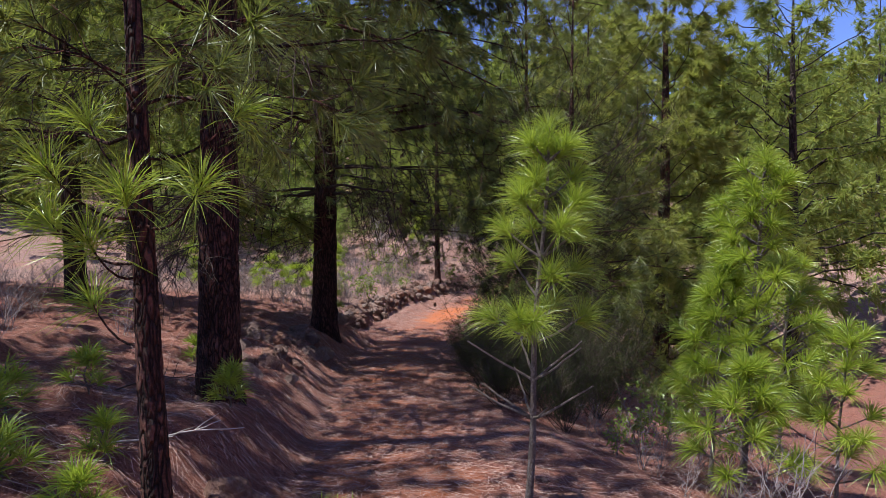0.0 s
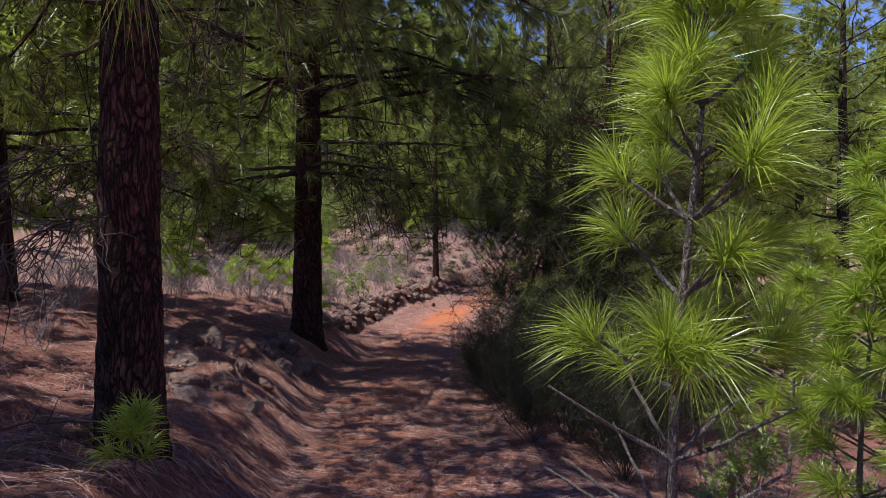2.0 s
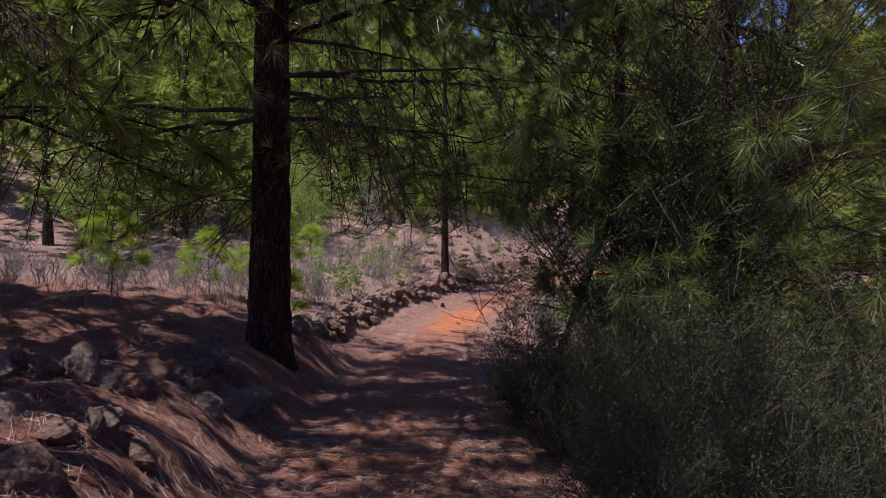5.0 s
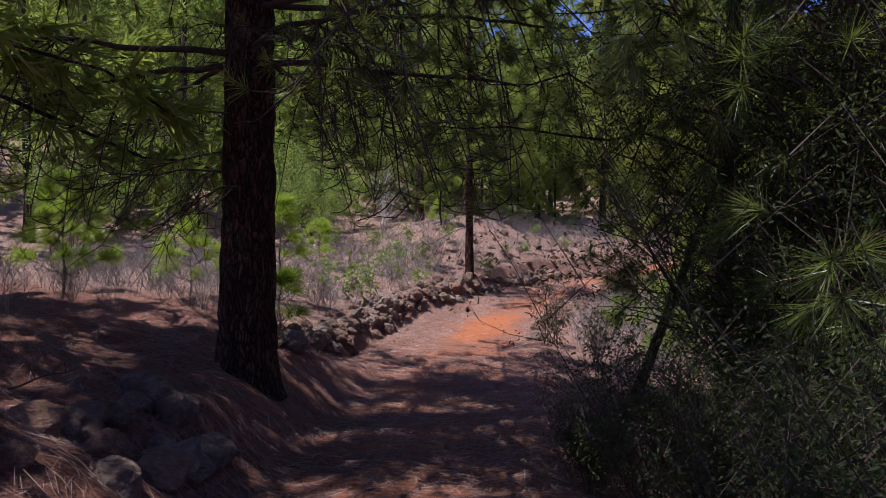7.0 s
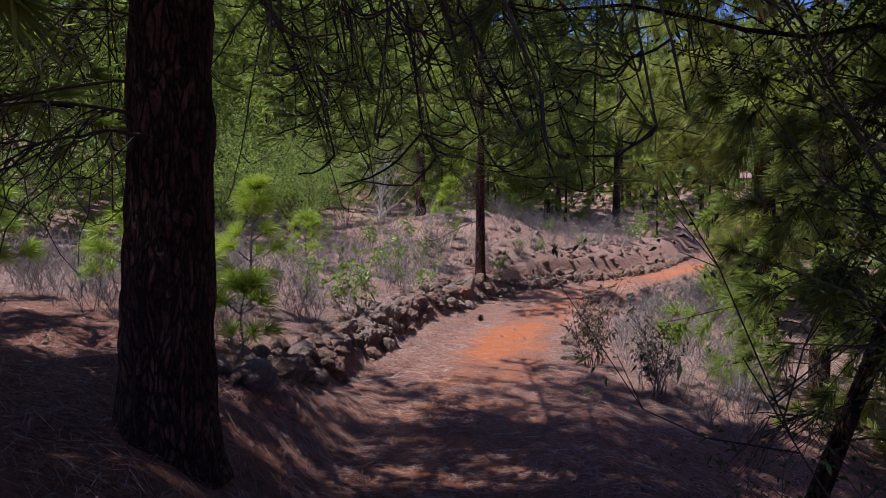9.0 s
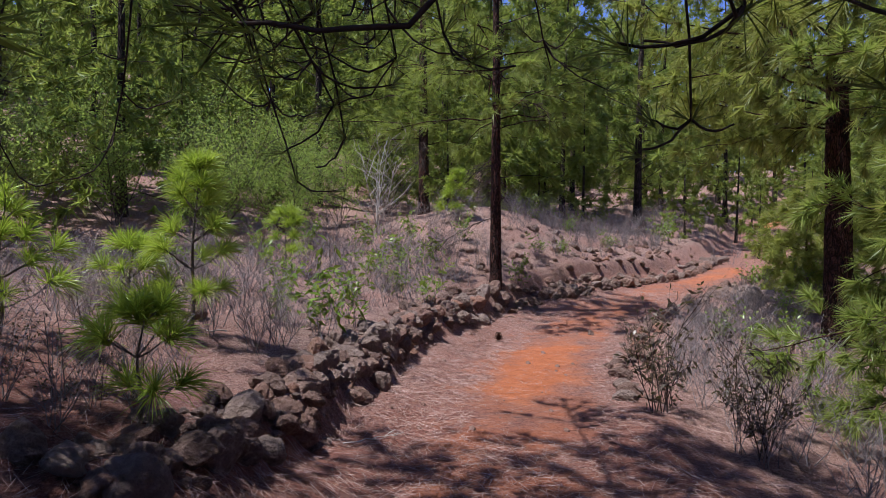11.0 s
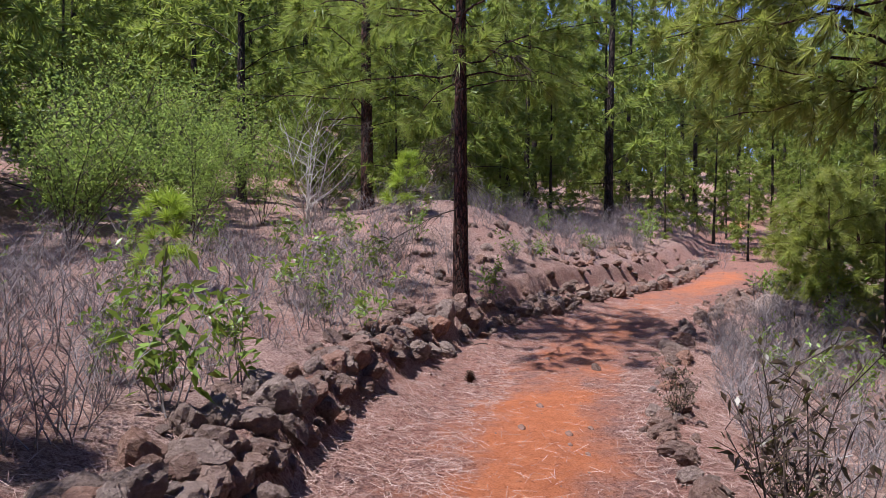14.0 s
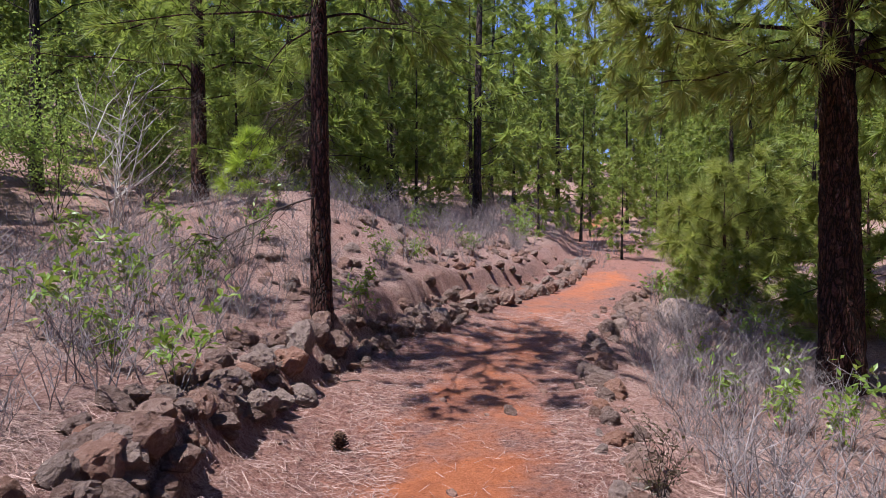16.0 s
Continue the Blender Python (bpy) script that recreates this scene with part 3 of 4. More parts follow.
def sapling(x, y, height, label, reach=0.55, step=0.27, rz=0, first=0.22, tuft=0.26, count=70, bare=0.0, width=0.006):
    """A young pine: whorls of upturned limbs, each ending in a brush of long needles."""
    ob = thing("pine_sapling", x, y, gz(x, y), label, "tree", "pine saplings", rz)
    stem = Soup()
    t = np.linspace(0, 1, 18)
    P = np.stack([0.05 * height * t + 0.015 * np.sin(t * 9), 0.012 * np.sin(t * 7), t * height - 0.06], 1)
    stem.tube(P, (0.008 + 0.0075 * height) * (1 - 0.75 * t) * (1 + 0.5 * np.exp(-t * 30)), 8, 0.06)
    part("trunk", stem.mesh("trunk", BARK_GREY, True), ob)
    C, D = [P[-1], P[-1] - np.array([0, 0, 0.1])], [np.array([0, 0, 1.0])] * 2
    h = height * first
    turn = rng.uniform(0, 6)
    while h < height * 0.97:
        u = h / height
        for q in range(rng.integers(3, 6)):
            L = reach * (1.12 - u) ** 0.85 * (0.7 + 0.9 * u * (1 - u)) * rng.uniform(0.6, 1.2)
            az = turn + q * 6.283 / 4 + rng.uniform(-0.5, 0.5)
            limb = Soup()
            path = limb_path(along(P, u), az, 0.2 + 0.5 * u, L, 7, -0.22, 0.04)
            limb.tube(path, np.linspace(0.008, 0.004, 7) * (0.6 + 0.25 * height), 5)
            if (rng.uniform() < 0.85 or u > 0.5) and (u > bare or rng.uniform() < 0.12):
                C += [path[-1], path[-1] - 0.3 * (path[-1] - path[-2])]
                D += [unit(path[-1] - path[-3] + np.array([0, 0, 0.05]))] * 2
            if L > 0.35 and u > bare and rng.uniform() < 0.75:
                side = limb_path(path[4], az + rng.choice([-0.8, 0.8]), 0.4, L * 0.4, 4, -0.1, 0.05)
                limb.tube(side, np.linspace(0.006, 0.003, 4), 4)
                C.append(side[-1])
                D.append(unit(side[-1] - side[0]))
            part("branch", limb.mesh("branch", BARK_GREY, True), ob)
        h += step * rng.uniform(0.75, 1.2) * (1.15 - 0.5 * u)
        turn += 0.8
    V, F = needles(np.array(C), np.array(D), tuft, count, width, 0.95, 0.16, True)
    part("crown", make_mesh("crown", V, F, NEEDLE_YOUNG), ob)
    return ob


sapling(0.56, 4.7, 2.72, "bright green young pine with pale grey stem", 0.64, 0.31, 0, 0.28, 0.27, 110, 0.46, 0.0034)
sapling(3.13, 7.3, 3.5, "bright green young pine with dense needle tufts", 0.95, 0.25)
sapling(2.75, 7.2, 2.3, "slim bright green young pine", 0.55)
sapling(2.55, 6.0, 1.25, "low bright green young pine", 0.5)
sapling(3.7, 6.6, 1.9, "bright green young pine with spreading tufts", 0.7)
sapling(4.3, 9.0, 2.8, "bright green young pine on the slope", 0.8, 0.3)
sapling(3.9, 10.4, 2.4, "bright green young pine on the slope", 0.8, 0.3)
sapling(4.9, 12.2, 3.2, "bright green young pine on the slope", 0.9, 0.3)
sapling(-3.6, 20.3, 1.8, "bright green young pine among dry shrubs", 0.55, 0.3)
sapling(-4.3, 20.5, 0.9, "low bright green young pine among dry shrubs", 0.45)
sapling(-6.4, 18.8, 1.5, "bright green young pine on the bank", 0.7)
sapling(-4.6, 18.9, 1.2, "bright green young pine on the bank", 0.6)
sapling(-5.6, 17.2, 1.6, "bright green young pine on the bank", 0.7)
sapling(-2.9, 17.6, 0.8, "low bright green young pine beneath a larger tree", 0.4)
sapling(-4.0, 25.8, 1.2, "bright green young pine among dry shrubs", 0.5)
sapling(-1.0, 31.0, 1.3, "bright green young pine among dry shrubs", 0.5)
for x, y, h in [(-1.3, 3.2, 0.3), (-2.6, 4.0, 0.35), (-0.6, 4.45, 0.22), (-0.82, 4.6, 0.2), (-1.9, 6.2, 0.4), (-2.3, 3.6, 0.3), (-2.0, 4.1, 0.25), (-2.9, 4.6, 0.4), (-3.2, 4.2, 0.35), (-1.75, 3.3, 0.25), (-2.6, 5.1, 0.35), (-3.1, 8.7, 0.3)]:
    sapling(x, y, h, "small pine seedling in dry needle litter", 0.16, 0.16, 0, 0.3, 0.2, 22)

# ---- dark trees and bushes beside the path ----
# twiggy stand-in for a mass in deep shade, with shade in its leaf colour
twiggy_tree = shrub_parts(4.4, 16, 34, SHADED_LEAF, 70000, 0.045, 0.013, TWIG_DARK, 0.5, 0.013, 0.06)
plant("dark_twiggy_tree", 1.9, 12.9, twiggy_tree, "dense twiggy tree overhanging the path, green leaves darkened as in deep shade", "tree")
dark_bush = shrub_parts(1.7, 18, 14, SHADED_LEAF, 8500, 0.046, 0.015, TWIG_DARK, 0.8, 0.007, 0.06)
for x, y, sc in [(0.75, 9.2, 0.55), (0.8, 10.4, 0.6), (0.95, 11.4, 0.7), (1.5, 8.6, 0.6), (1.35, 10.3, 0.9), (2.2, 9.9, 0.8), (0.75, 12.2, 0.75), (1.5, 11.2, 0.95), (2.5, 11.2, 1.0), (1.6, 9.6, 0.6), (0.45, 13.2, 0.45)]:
    plant("bush", x, y, dark_bush, "twiggy bush beside the path, green leaves darkened as in deep shade", "bush", "dark bushes", rng.uniform(0, 360), sc)

# ---- background forest ----
protos, light_protos = [], []
for k in range(6):
    h = rng.uniform(11, 16)
    shape = (h, 0.07 + 0.005 * h, rng.uniform(0.04, 0.12), h * rng.uniform(0.19, 0.25))
    lean = (rng.uniform(-0.4, 0.4), 0)
    protos.append(pine_parts(*shape, 76, 9, 2, 0.42, 12, 0.055, BARK_FAR, NEEDLE_LIT, 8, 10, False, 0, lean, False, 1.0, 0.05, 0.1, 0.8, 0.3, 0.3, 0.6, 0.15, False, 0.6, 1.0))
    light_protos.append(pine_parts(*shape, 48, 6, 2, 0.6, 9, 0.11, BARK_FAR, NEEDLE_LIT, 6, 8, False, 0, lean, False, 1.0, 0.05, 0.1, 0.8, 0.3, 0.3, 0.6, 0.15, False, 0.6, 1.0))
spots = [(13.0, 50.4), (11.8, 53.1), (8.0, 48.0), (19.8, 55.9), (23, 57.6), (20.8, 62.2), (4.5, 46.9), (7.7, 54.4), (22.3, 52), (2.8, 43.1), (15.8, 59), (-1.5, 41)]
tries = 0
while len(spots) < 300 and tries < 30000:
    tries += 1
    y = rng.uniform(20, 125)
    x = rng.uniform(-50, 85) * (0.35 + 0.65 * y / 110)
    sx = x - path_x(y)
    if (y < 57 and -4 < sx < 3) or (15 < y < 45 and x > 0.5 * y and rng.uniform() < 0.8) or (y < 33 and -9 < sx < 14) or (y < 42 and -5.5 < sx < 7):
        continue
    gap = 5 if y < 60 else 8
    if all((x - a) ** 2 + (y - b) ** 2 > gap for a, b in spots):
        spots.append((x, y))
woods_v, woods_f, woods_m, count = [], [], [], 0
plain = [[(np.array([v.co[:] for v in me.vertices]), [p.vertices[:] for p in me.polygons], int(n == "crown")) for n, me, lab in kind[:2]] for kind in light_protos]
for k, (x, y) in enumerate(spots):
    if y < 80:
        pine("pine_tree", x, y, (protos if y < 58 else light_protos)[k % 6], "pine with dark trunk in the hillside forest", "forest pines", rng.uniform(0, 360), rng.uniform(0.7, 1.1) if y < 58 else rng.uniform(0.85, 1.3))
        continue
    a, sc = rng.uniform(0, 6.28), rng.uniform(0.85, 1.3)
    turn = np.array([[math.cos(a), -math.sin(a), 0], [math.sin(a), math.cos(a), 0], [0, 0, 1]]) * sc
    for V, F, m in plain[k % 6]:
        woods_v.append(V @ turn.T + np.array([x, y, gz(x, y)]))
        woods_f.extend([[i + count for i in f] for f in F])
        woods_m.extend([m] * len(F))
        count += len(V)
far_woods = new("far_woods", make_mesh("far_woods", np.concatenate(woods_v), woods_f, BARK_FAR))
far_woods.data.materials.append(NEEDLE_LIT)
far_woods.data.polygons.foreach_set("material_index", np.array(woods_m, np.int32))
tagged(far_woods, "distant pine woods along the upper slope", "woods", kind="stuff")
young = []
while len(young) < 80:
    y = rng.uniform(33, 66)
    x = float(path_x(y)) + rng.uniform(-26, 24)
    sx = x - float(path_x(y))
    if -5 < sx < 4.5 or (y < 40 and -7 < sx < 8):
        continue
    young.append((x, y))
young += [(9.6, 38.2), (12.4, 40.2), (7.2, 38.8), (14.8, 43.2), (11.0, 43.8), (16.5, 47.5), (13.0, 47.0), (18.5, 50.0), (15.2, 39.0)]
for k, (x, y) in enumerate(young):
    pine("young_pine", x, y, light_protos[k % 6], "bushy young pine green to the ground", "young forest pines", rng.uniform(0, 360), rng.uniform(0.25, 0.45))

# ---- shrubs and weeds ----
dry = [shrub_parts(0.85, 7, 8, None, 0, wood=TWIG_GREY, spread=0.9, thick=0.0058) for k in range(4)]
dry += [shrub_parts(0.7, 6, 7, DRY_LEAF, 100, 0.05, 0.02, TWIG_GREY, 0.85, 0.0058) for k in range(2)]
count = 0
while count < 300:
    y = rng.uniform(1, 48)
    left_side = rng.uniform() < 0.74
    sx = -2.15 - abs(rng.normal(0, 3.6)) if left_side else 1.9 + abs(rng.normal(0, 2.2))
    if y < 17 and left_side and (sx > -3.6 or rng.uniform() < 0.55):
        continue
    if y > 36 and abs(sx) < 2.5 or (left_side and 28 < y < 35 and sx > -3.6 and rng.uniform() < 0.75):
        continue
    plant("dry_shrub", path_x(y) + sx, y, dry[count % 6], "leafless grey dry shrub in needle litter", "shrub", "dry shrubs", rng.uniform(0, 360), rng.uniform(0.35, 0.85) * (0.75 if sx > -3 else 1))
    count += 1
scrub = Soup()
kinds = [shrub_parts(0.6, 5, 5, None, 0, wood=TWIG_GREY, spread=0.9, thick=0.006)[0][1] for k in range(3)]
kinds = [(np.array([v.co[:] for v in me.vertices]), np.array([p.vertices[:] for p in me.polygons])) for me in kinds]
for k in range(850):
    y = rng.uniform(17.8, 38) if k % 3 else rng.uniform(19.5, 28)
    sx = -2.15 - abs(rng.normal(0, 3.2)) if rng.uniform() < 0.7 else 1.85 + abs(rng.normal(0, 1.8))
    if k >= 330:
        y = rng.uniform(19.8, 29)
        sx = rng.uniform(-6.5, -2.3) if k % 4 else rng.uniform(1.9, 4)
    elif k > 250:
        y = rng.uniform(3.8, 10)
        sx = rng.uniform(2.2, 6) if k % 2 else rng.uniform(-7, -3.3)
    if k >= 760:
        y = rng.uniform(21.5, 29)
        sx = rng.uniform(1.8, 4.2)
    elif k >= 640:
        y = rng.uniform(33.5, 51)
        sx = rng.uniform(-7, 6) if y > 36 else rng.uniform(-7, -2.2)
    elif k >= 430:
        y = rng.uniform(11, 34)
        sx = rng.uniform(-15, -5.5) if y < 19 else rng.uniform(-11, -3.5)
    x = float(path_x(y)) + sx
    a = rng.uniform(0, 6.28)
    turn = np.array([[math.cos(a), -math.sin(a), 0], [math.sin(a), math.cos(a), 0], [0, 0, 1]])
    scrub.add(kinds[k % 3][0] @ turn.T * rng.uniform(0.5, 1.1) + np.array([x, y, gz(x, y)]), kinds[k % 3][1])
tagged(new("low_scrub", scrub.mesh("low_scrub", TWIG_GREY)), "low dry grey scrub over the bank", "scrub", kind="stuff")
weed = [shrub_parts(0.6, 5, 6, WEED_LEAF, 150, 0.13, 0.04, TWIG_GREY, 0.55, 0.006, 0.02) for k in range(3)]
weed_spots = [(2.3, 8.2, 0.7), (2.8, 8.9, 0.9), (3.1, 9.5, 0.9), (1.9, 7.6, 0.6), (3.4, 8.3, 0.8), (-2.45, 21.3, 1.25), (-2.3, 22.2, 0.9), (-1.4, 24.5, 0.8), (-1.9, 24.9, 0.7), (-2.0, 26.5, 1.0), (-2.4, 25.6, 1.0), (-1.5, 27.2, 1.0), (0.3, 27.6, 0.8), (4.08, 26.6, 0.6), (7.0, 30.0, 1.3), (7.8, 30.6, 1.3), (6.5, 31.0, 1.2), (8.5, 31.4, 1.4), (5.6, 27.6, 0.9), (5.2, 26.4, 0.8), (3.8, 24.9, 0.8), (4.05, 24.4, 0.8), (4.4, 24.0, 0.9), (3.5, 25.3, 0.7),
              (3.1, 21.4, 0.7), (-3.4, 23.4, 0.9), (-3.0, 28.6, 1.0), (-4.0, 28.0, 1.0), (3.17, 32.6, 0.7), (2.2, 33.2, 0.7), (6.1, 37, 1.2), (5.6, 36.2, 1.0), (-5.2, 23.8, 0.9), (-0.8, 29.3, 0.8), (0.9, 29.4, 0.6), (1.6, 30.2, 0.6), (-3.1, 22.0, 0.8), (-4.6, 26.6, 1.0), (-2.0, 29.6, 0.9)]
for k, (x, y, sc) in enumerate(weed_spots):
    plant("weed", x, y, weed[k % 3], "leafy green weed with drooping leaves", "plant", "green weeds", rng.uniform(0, 360), sc)
withered = shrub_parts(0.95, 7, 6, DRY_LEAF, 260, 0.1, 0.035, TWIG_DARK, 0.4, 0.008)
for x, y, sc in [(1.05, 20.5, 0.95), (1.3, 20.9, 0.6), (1.9, 20.4, 0.7), (1.5, 23.2, 0.45), (1.75, 19.6, 0.8)]:
    plant("withered_shrub", x, y, withered, "dark withered shrub with hanging dead leaves", "shrub", "withered shrubs", rng.uniform(0, 360), sc)
green = [shrub_parts(h, n, 14, BUSH_LEAF, m, 0.085, 0.034, TWIG_DARK, 0.9, 0.010, 0.09) for h, n, m in ((2.2, 9, 5200), (1.8, 8, 3800), (2.5, 7, 5200))]
for k, (x, y, sc) in enumerate([(-5.3, 31, 1.05), (-7.2, 30.5, 1.1), (-4.2, 33, 0.9), (-9, 30, 1.2), (-6.2, 34.5, 1.25), (-10.5, 27.5, 1.1), (-8.2, 35, 1.3), (-3.2, 36.5, 1.0), (-4.6, 29.2, 0.8), (-6.3, 28.4, 1.0), (-11.5, 33, 1.3), (-9.5, 24.5, 1.0), (-1.2, 38.5, 1.0)]):
    plant("green_bush", x, y, green[k % 3], "feathery bright green bush with thin dark stems", "bush", "green bushes", rng.uniform(0, 360), sc)
bare_bush = shrub_parts(2.0, 7, 7, None, 0, wood=TWIG_PALE, spread=0.8, thick=0.014)
plant("bare_bush", -3.0, 31.2, bare_bush, "leafless pale grey bush with spreading branches", "bush")

# ---- stones ----


def rock_mesh(seed, flat):
    """A broken volcanic rock: angular faces, eaten by pits."""
    bm = bmesh.new()
    bmesh.ops.create_icosphere(bm, subdivisions=3, radius=0.5)
    cuts = [(Vector(unit(rng.normal(size=3))), rng.uniform(0.3, 0.42)) for q in range(8)]
    for v in bm.verts:
        p = v.co * 1.8 + Vector((seed * 7.3, seed * 3.1, 0))
        v.co *= 1 + 0.35 * noise.noise(p * 1.3) + 0.12 * noise.noise(p * 3.1)
        for q, d in cuts:
            over = v.co.dot(q) - d
            if over > 0:
                v.co -= q * over * 0.85
        pit = max(0.0, noise.noise(p * 4.3) - 0.12)
        v.co *= 1 - 0.38 * pit
        v.co += noise.noise_vector(p * 7) * 0.045
        v.co.z *= flat
    me = bpy.data.meshes.new("stone")
    bm.to_mesh(me)
    bm.free()
    me.materials.append(ROCK)
    return me


STONES = [rock_mesh(k, f) for k, f in enumerate((0.7, 0.85, 1.0, 0.65, 0.9, 0.8, 1.1, 0.75))]


def stone(x, y, size, parent=None, z=None, sink=0.25):
    me = STONES[rng.integers(0, 8)]
    ob = new("stone", me)
    base = (gz(x, y) if z is None else z) + size * (0.35 - sink)
    ob.matrix_basis = pose(x, y, base, rng.uniform(-25, 25), rng.uniform(-25, 25), rng.uniform(0, 360)) @ Matrix.Diagonal((size * rng.uniform(0.8, 1.3), size * rng.uniform(0.8, 1.2), size * rng.uniform(0.75, 1.15), 1))
    ob.parent = parent
    return ob


wall_left = tagged(new("stone_edging"), "low dry-stone edging of rough volcanic rocks along the bank", "stone wall", "path edgings")
y = 16.5
while y < 37:
    sx = -1.86 + 0.6 * smooth(26.2, 28.2, y) + 0.3 * smooth(30, 33, y) + rng.normal(0, 0.06)
    stone(path_x(y) + sx + rng.normal(0, 0.06), y, rng.uniform(0.1, 0.36), wall_left, sink=rng.uniform(0.12, 0.3))
    stone(path_x(y) + sx + rng.uniform(0.1, 0.26), y + 0.05, rng.uniform(0.1, 0.34), wall_left, sink=rng.uniform(0.0, 0.15))
    if rng.uniform() < 0.75:
        stone(path_x(y) + sx - rng.uniform(0.12, 0.3), y + 0.06, rng.uniform(0.12, 0.3), wall_left, sink=0.2)
    if rng.uniform() < 0.5:
        stone(path_x(y) + sx + rng.uniform(0.05, 0.2), y, rng.uniform(0.08, 0.16), wall_left)
    for q in range(2):
        stone(path_x(y) + sx + rng.normal(0, 0.16), y + rng.uniform(-0.1, 0.1), rng.uniform(0.06, 0.14), wall_left, sink=0.1)
    y += rng.uniform(0.1, 0.22)
wall_right = tagged(new("stone_edging"), "low broken edging of rough stones beside the drop", "stone wall", "path edgings")
y = 21.0
while y < 35:
    stone(path_x(y) + 1.12 + 0.25 * smooth(22.5, 24.5, y) + rng.normal(0, 0.08), y, rng.uniform(0.15, 0.32), wall_right)
    stone(path_x(y) + 1.25 + rng.normal(0, 0.17), y + rng.uniform(-0.15, 0.15), rng.uniform(0.07, 0.17), wall_right)
    y += rng.uniform(0.12, 0.3)
pile = tagged(new("rock_outcrop"), "pale weathered rocks cropping out of the bank", "rocks")
for k in range(34):
    u = rng.uniform()
    stone(-3.3 + 1.0 * u + rng.normal(0, 0.25), 10.6 + 2.4 * u + rng.normal(0, 0.3), rng.uniform(0.12, 0.42), pile)
for k in range(16):
    stone(-2.4 + rng.normal(0, 0.25), 8.2 + rng.uniform(-0.8, 2.0), rng.uniform(0.1, 0.35), pile)
dark_rocks = tagged(new("rock_outcrop"), "large dark rocks at the edge of the slope", "rocks")
for x, y, sz in [(5.6, 29.3, 0.9), (6.2, 29.5, 0.7), (5.2, 29.6, 0.7), (6.7, 29.2, 0.6), (5.9, 28.7, 0.5)]:
    stone(x, y, sz, dark_rocks)
mound_rocks = tagged(new("rock_outcrop"), "broken reddish rocks on the low mound", "rocks")
for k in range(150):
    y = rng.uniform(27.5, 36.5)
    stone(path_x(y) - rng.uniform(1.5, 3.8), y, rng.uniform(0.08, 0.28), mound_rocks, sink=0.3)
for x, y, sz in [(-1.36, 4.5, 0.36), (0.84, 4.8, 0.38), (1.0, 4.62, 0.26), (-1.05, 4.35, 0.16), (1.31, 25.3, 0.14), (-0.9, 4.6, 0.16), (-3.9, 21.2, 0.3), (-2.7, 21.9, 0.25), (2.6, 18.6, 0.3)]:
    tagged(stone(x, y, sz), "loose rough volcanic stone on the ground", "stone", "loose stones")
peb = Soup()
bit = bmesh.new()
bmesh.ops.create_icosphere(bit, subdivisions=1, radius=0.5)
base_v = np.array([v.co[:] for v in bit.verts]) * rng.uniform(0.7, 1.3, (len(bit.verts), 1))
base_f = np.array([[v.index for v in f.verts] for f in bit.faces])
bit.free()
n = 4000
py = rng.uniform(0, 42, n)
pxs = path_x(py) + rng.normal(0, 1, n) * np.where(np.arange(n) % 2, 2.0, 5.0)
keep = (np.abs(pxs - path_x(py)) > 0.7) | (rng.uniform(size=n) < 0.35)
pxs, py, n = pxs[keep], py[keep], int(keep.sum())
pz = ground_z(pxs, py)
for k in range(n):
    peb.add(base_v * rng.uniform(0.012, 0.03 + 0.06 * (k % 3 == 0)) * np.array([1, 1.2, 0.8]) + np.array([pxs[k], py[k], pz[k]]), base_f)
tagged(new("pebbles", peb.mesh("pebbles", ROCK)), "small dark stones scattered over the red earth", "pebbles", kind="stuff")

# ---- fallen needles ----
n = 110000
ly = rng.uniform(0.5, 30, n) ** 1.0
lx = path_x(ly) + rng.normal(0, 2.4, n)
skip = (np.abs(lx - path_x(ly) - 0.15) < 0.6) & (ly > 19.5) & (ly < 28) & (rng.uniform(size=n) < 0.85)
lx, ly = lx[~skip], ly[~skip]
n = len(lx)
a = rng.uniform(0, 6.28, n)
L = rng.uniform(0.035, 0.09, n)
w = rng.uniform(0.0007, 0.0015, n)
dx, dy = np.cos(a), np.sin(a)
ends = []
for ex, ey in ((lx - dx * L, ly - dy * L), (lx + dx * L, ly + dy * L)):
    h = ground_z(ex, ey) + 0.008 + rng.uniform(0, 0.025, n)
    ends.append(np.stack([ex - dy * w, ey + dx * w, h], 1))
    ends.append(np.stack([ex + dy * w, ey - dx * w, h + 0.001], 1))
V = np.stack(ends, 1).reshape(-1, 3)
k = np.arange(n)[:, None] * 4
F = k + np.array([[0, 1, 3, 2]])
tagged(new("fallen_needles", make_mesh("fallen_needles", V, F, LITTER)), "dry reddish pine needles strewn over the ground", "needle litter", kind="stuff")

# ---- cone and sticks ----


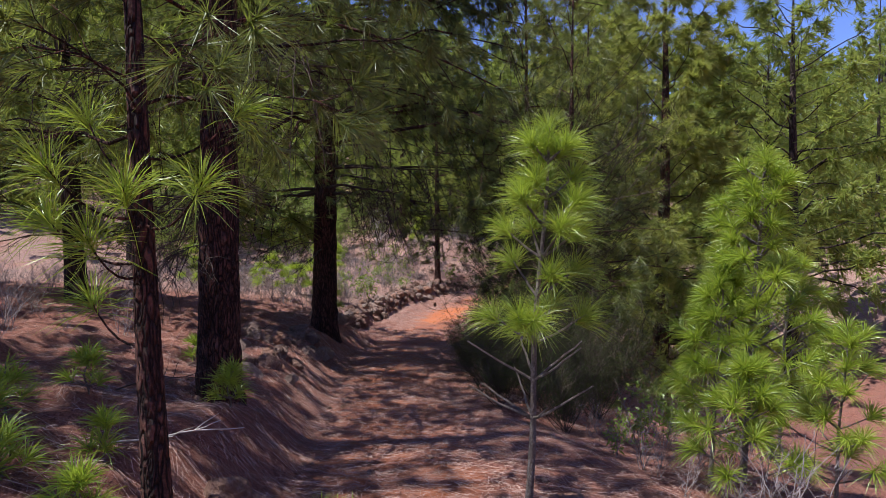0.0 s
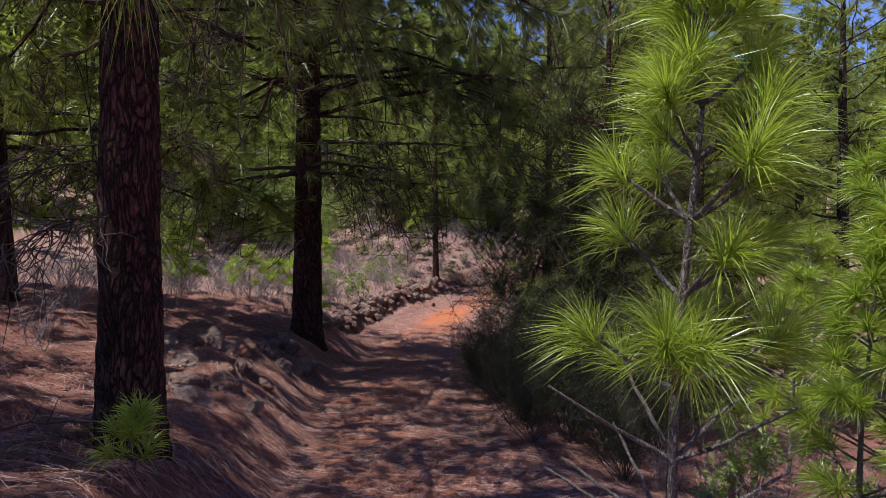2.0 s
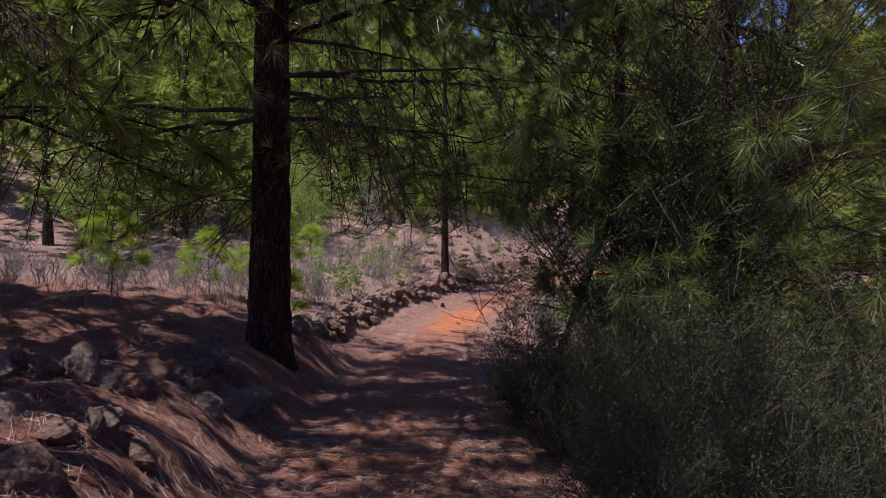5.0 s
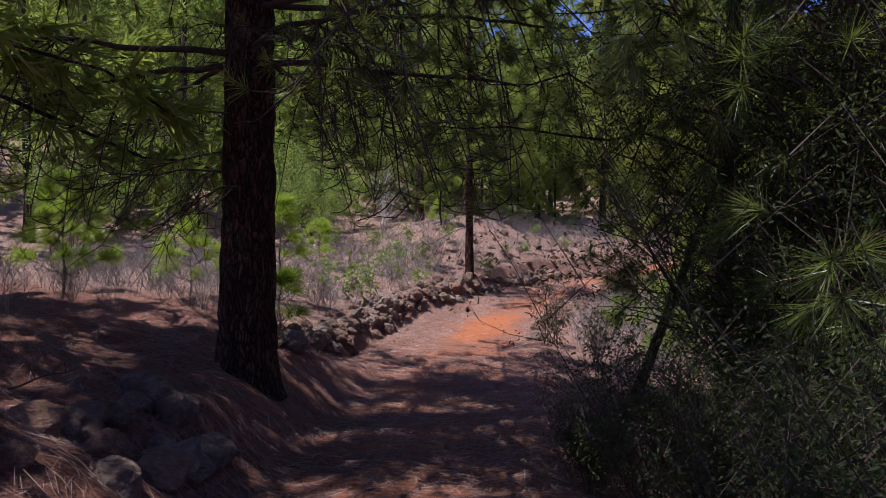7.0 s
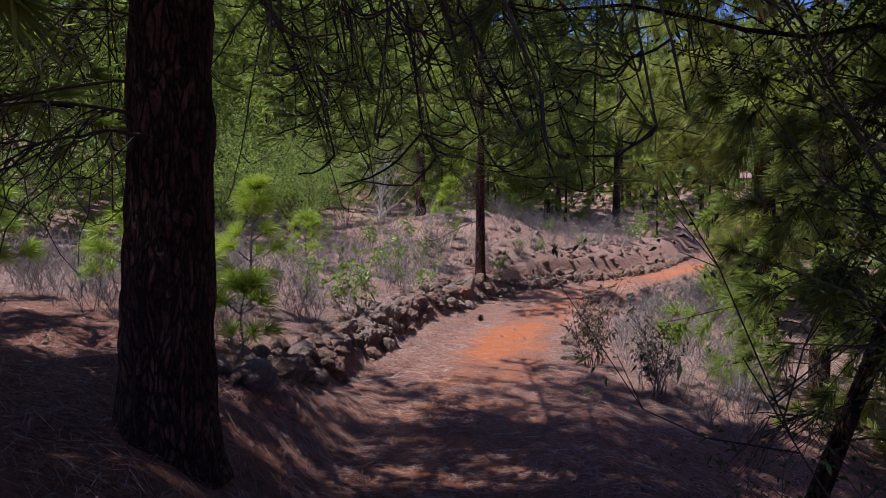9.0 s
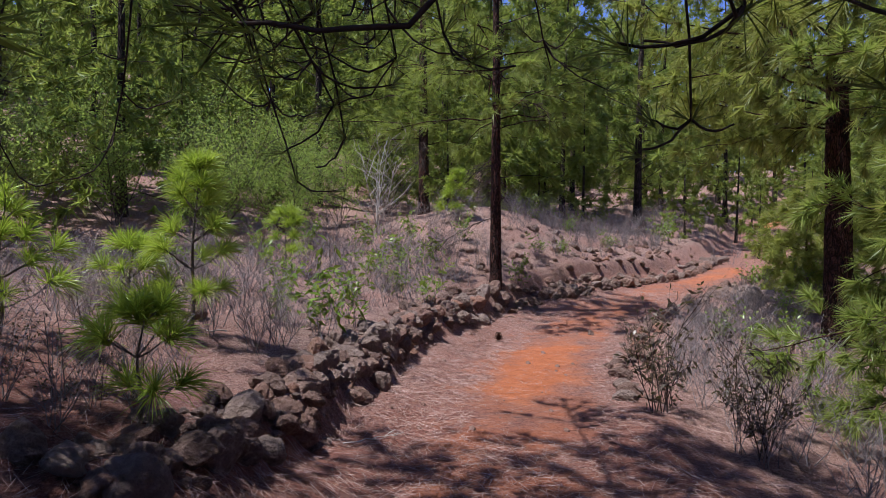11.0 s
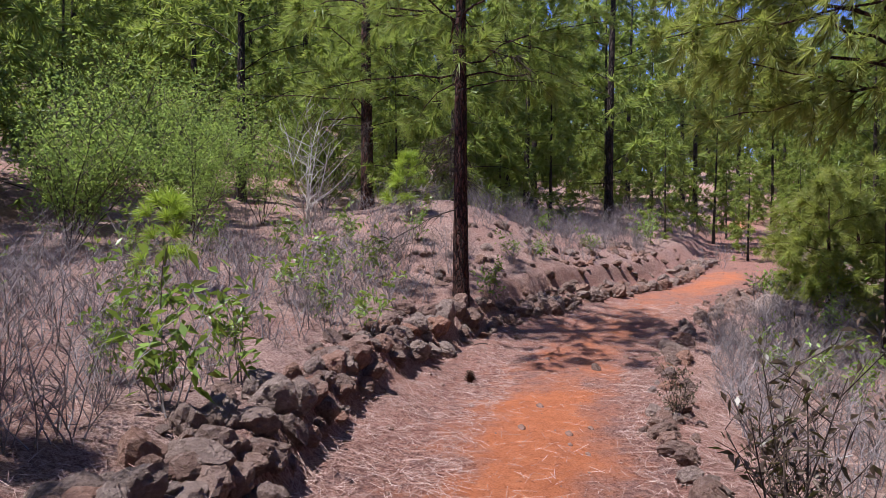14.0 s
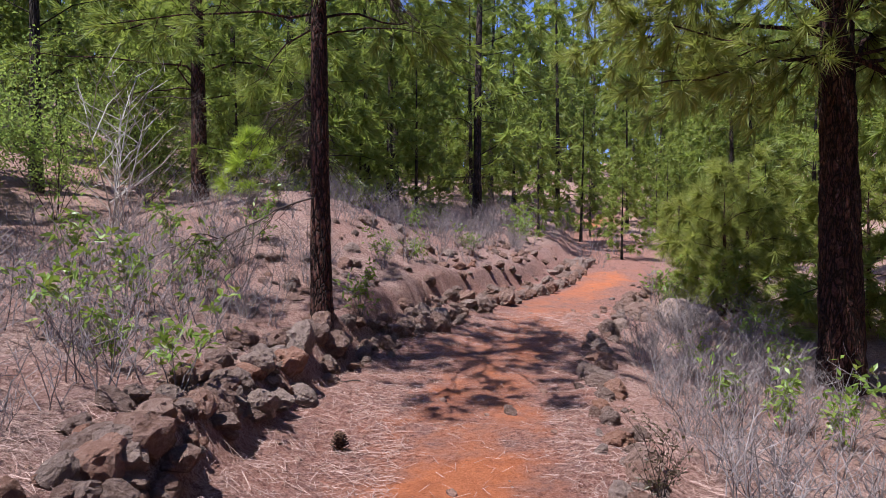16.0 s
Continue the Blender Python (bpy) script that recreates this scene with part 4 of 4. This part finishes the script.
def cone(x, y, tilt):
    ob = thing("pine_cone", x, y, gz(x, y), "dark open pine cone standing on the path", "pine cone")
    soup = Soup()
    soup.tube([(0, 0, 0), (0, 0, 0.07), (0, 0, 0.14)], [0.03, 0.028, 0.006], 8)
    for q in range(70):
        u = q / 70
        az = q * 2.4
        c = np.array([math.cos(az), math.sin(az), 0]) * 0.02
        c[2] = 0.01 + 0.13 * u
        r = 0.045 * (1 - u) ** 0.6 + 0.008
        d = np.array([math.cos(az), math.sin(az), 0.5])
        s2 = np.array([-math.sin(az), math.cos(az), 0]) * 0.013
        soup.add([c - s2 * 0.6, c + s2 * 0.6, c + d * r + s2, c + d * r * 1.1 + np.array([0, 0, 0.006]), c + d * r - s2], [[0, 1, 2, 4], ])
        soup.f.append([soup.n - 1, soup.n - 3, soup.n - 2])
    part("body", soup.mesh("body", CONE_BROWN), ob)
    return ob


cone(-0.28, 24.67, 5)


def stick(x, y, length, rz, mat, r=0.008, lift=0.04):
    soup = Soup()
    P = limb_path((0, 0, 0.0), 0, 0.05, length, 9, 0.03, 0.07)
    soup.tube(P, r * np.linspace(1, 0.4, 9), 5)
    for q in range(4):
        soup.tube(limb_path(P[rng.integers(2, 8)], rng.uniform(-1.2, 1.2), 0.4, length * 0.25, 4, 0.05, 0.1), r * np.array([0.5, 0.4, 0.3, 0.2]), 4)
    ob = new("stick", soup.mesh("stick", mat, True))
    ob.matrix_basis = pose(x, y, gz(x, y) + lift, 0, 0, rz)
    return tagged(ob, "bleached fallen branch lying in the litter" if mat is TWIG_PALE else "dark fallen branch lying in the litter", "branch", "fallen branches")


for x, y, ln, rz, m in [(-3.3, 20.5, 0.7, 150, TWIG_PALE), (-2.9, 22.3, 0.5, 20, TWIG_PALE), (0.1, 26.2, 0.7, 170, TWIG_DARK), (-0.6, 3.6, 0.5, 70, TWIG_PALE), (-2.0, 4.2, 0.8, 10, TWIG_PALE),
                        (-2.8, 6.0, 0.9, 40, TWIG_DARK), (-3.2, 12.4, 0.6, 80, TWIG_DARK), (2.9, 22.8, 0.8, 200, TWIG_PALE), (-1.9, 19.2, 0.5, 30, TWIG_PALE), (-3.8, 23.6, 0.8, 100, TWIG_PALE)]:
    stick(x, y, ln, rz, m)
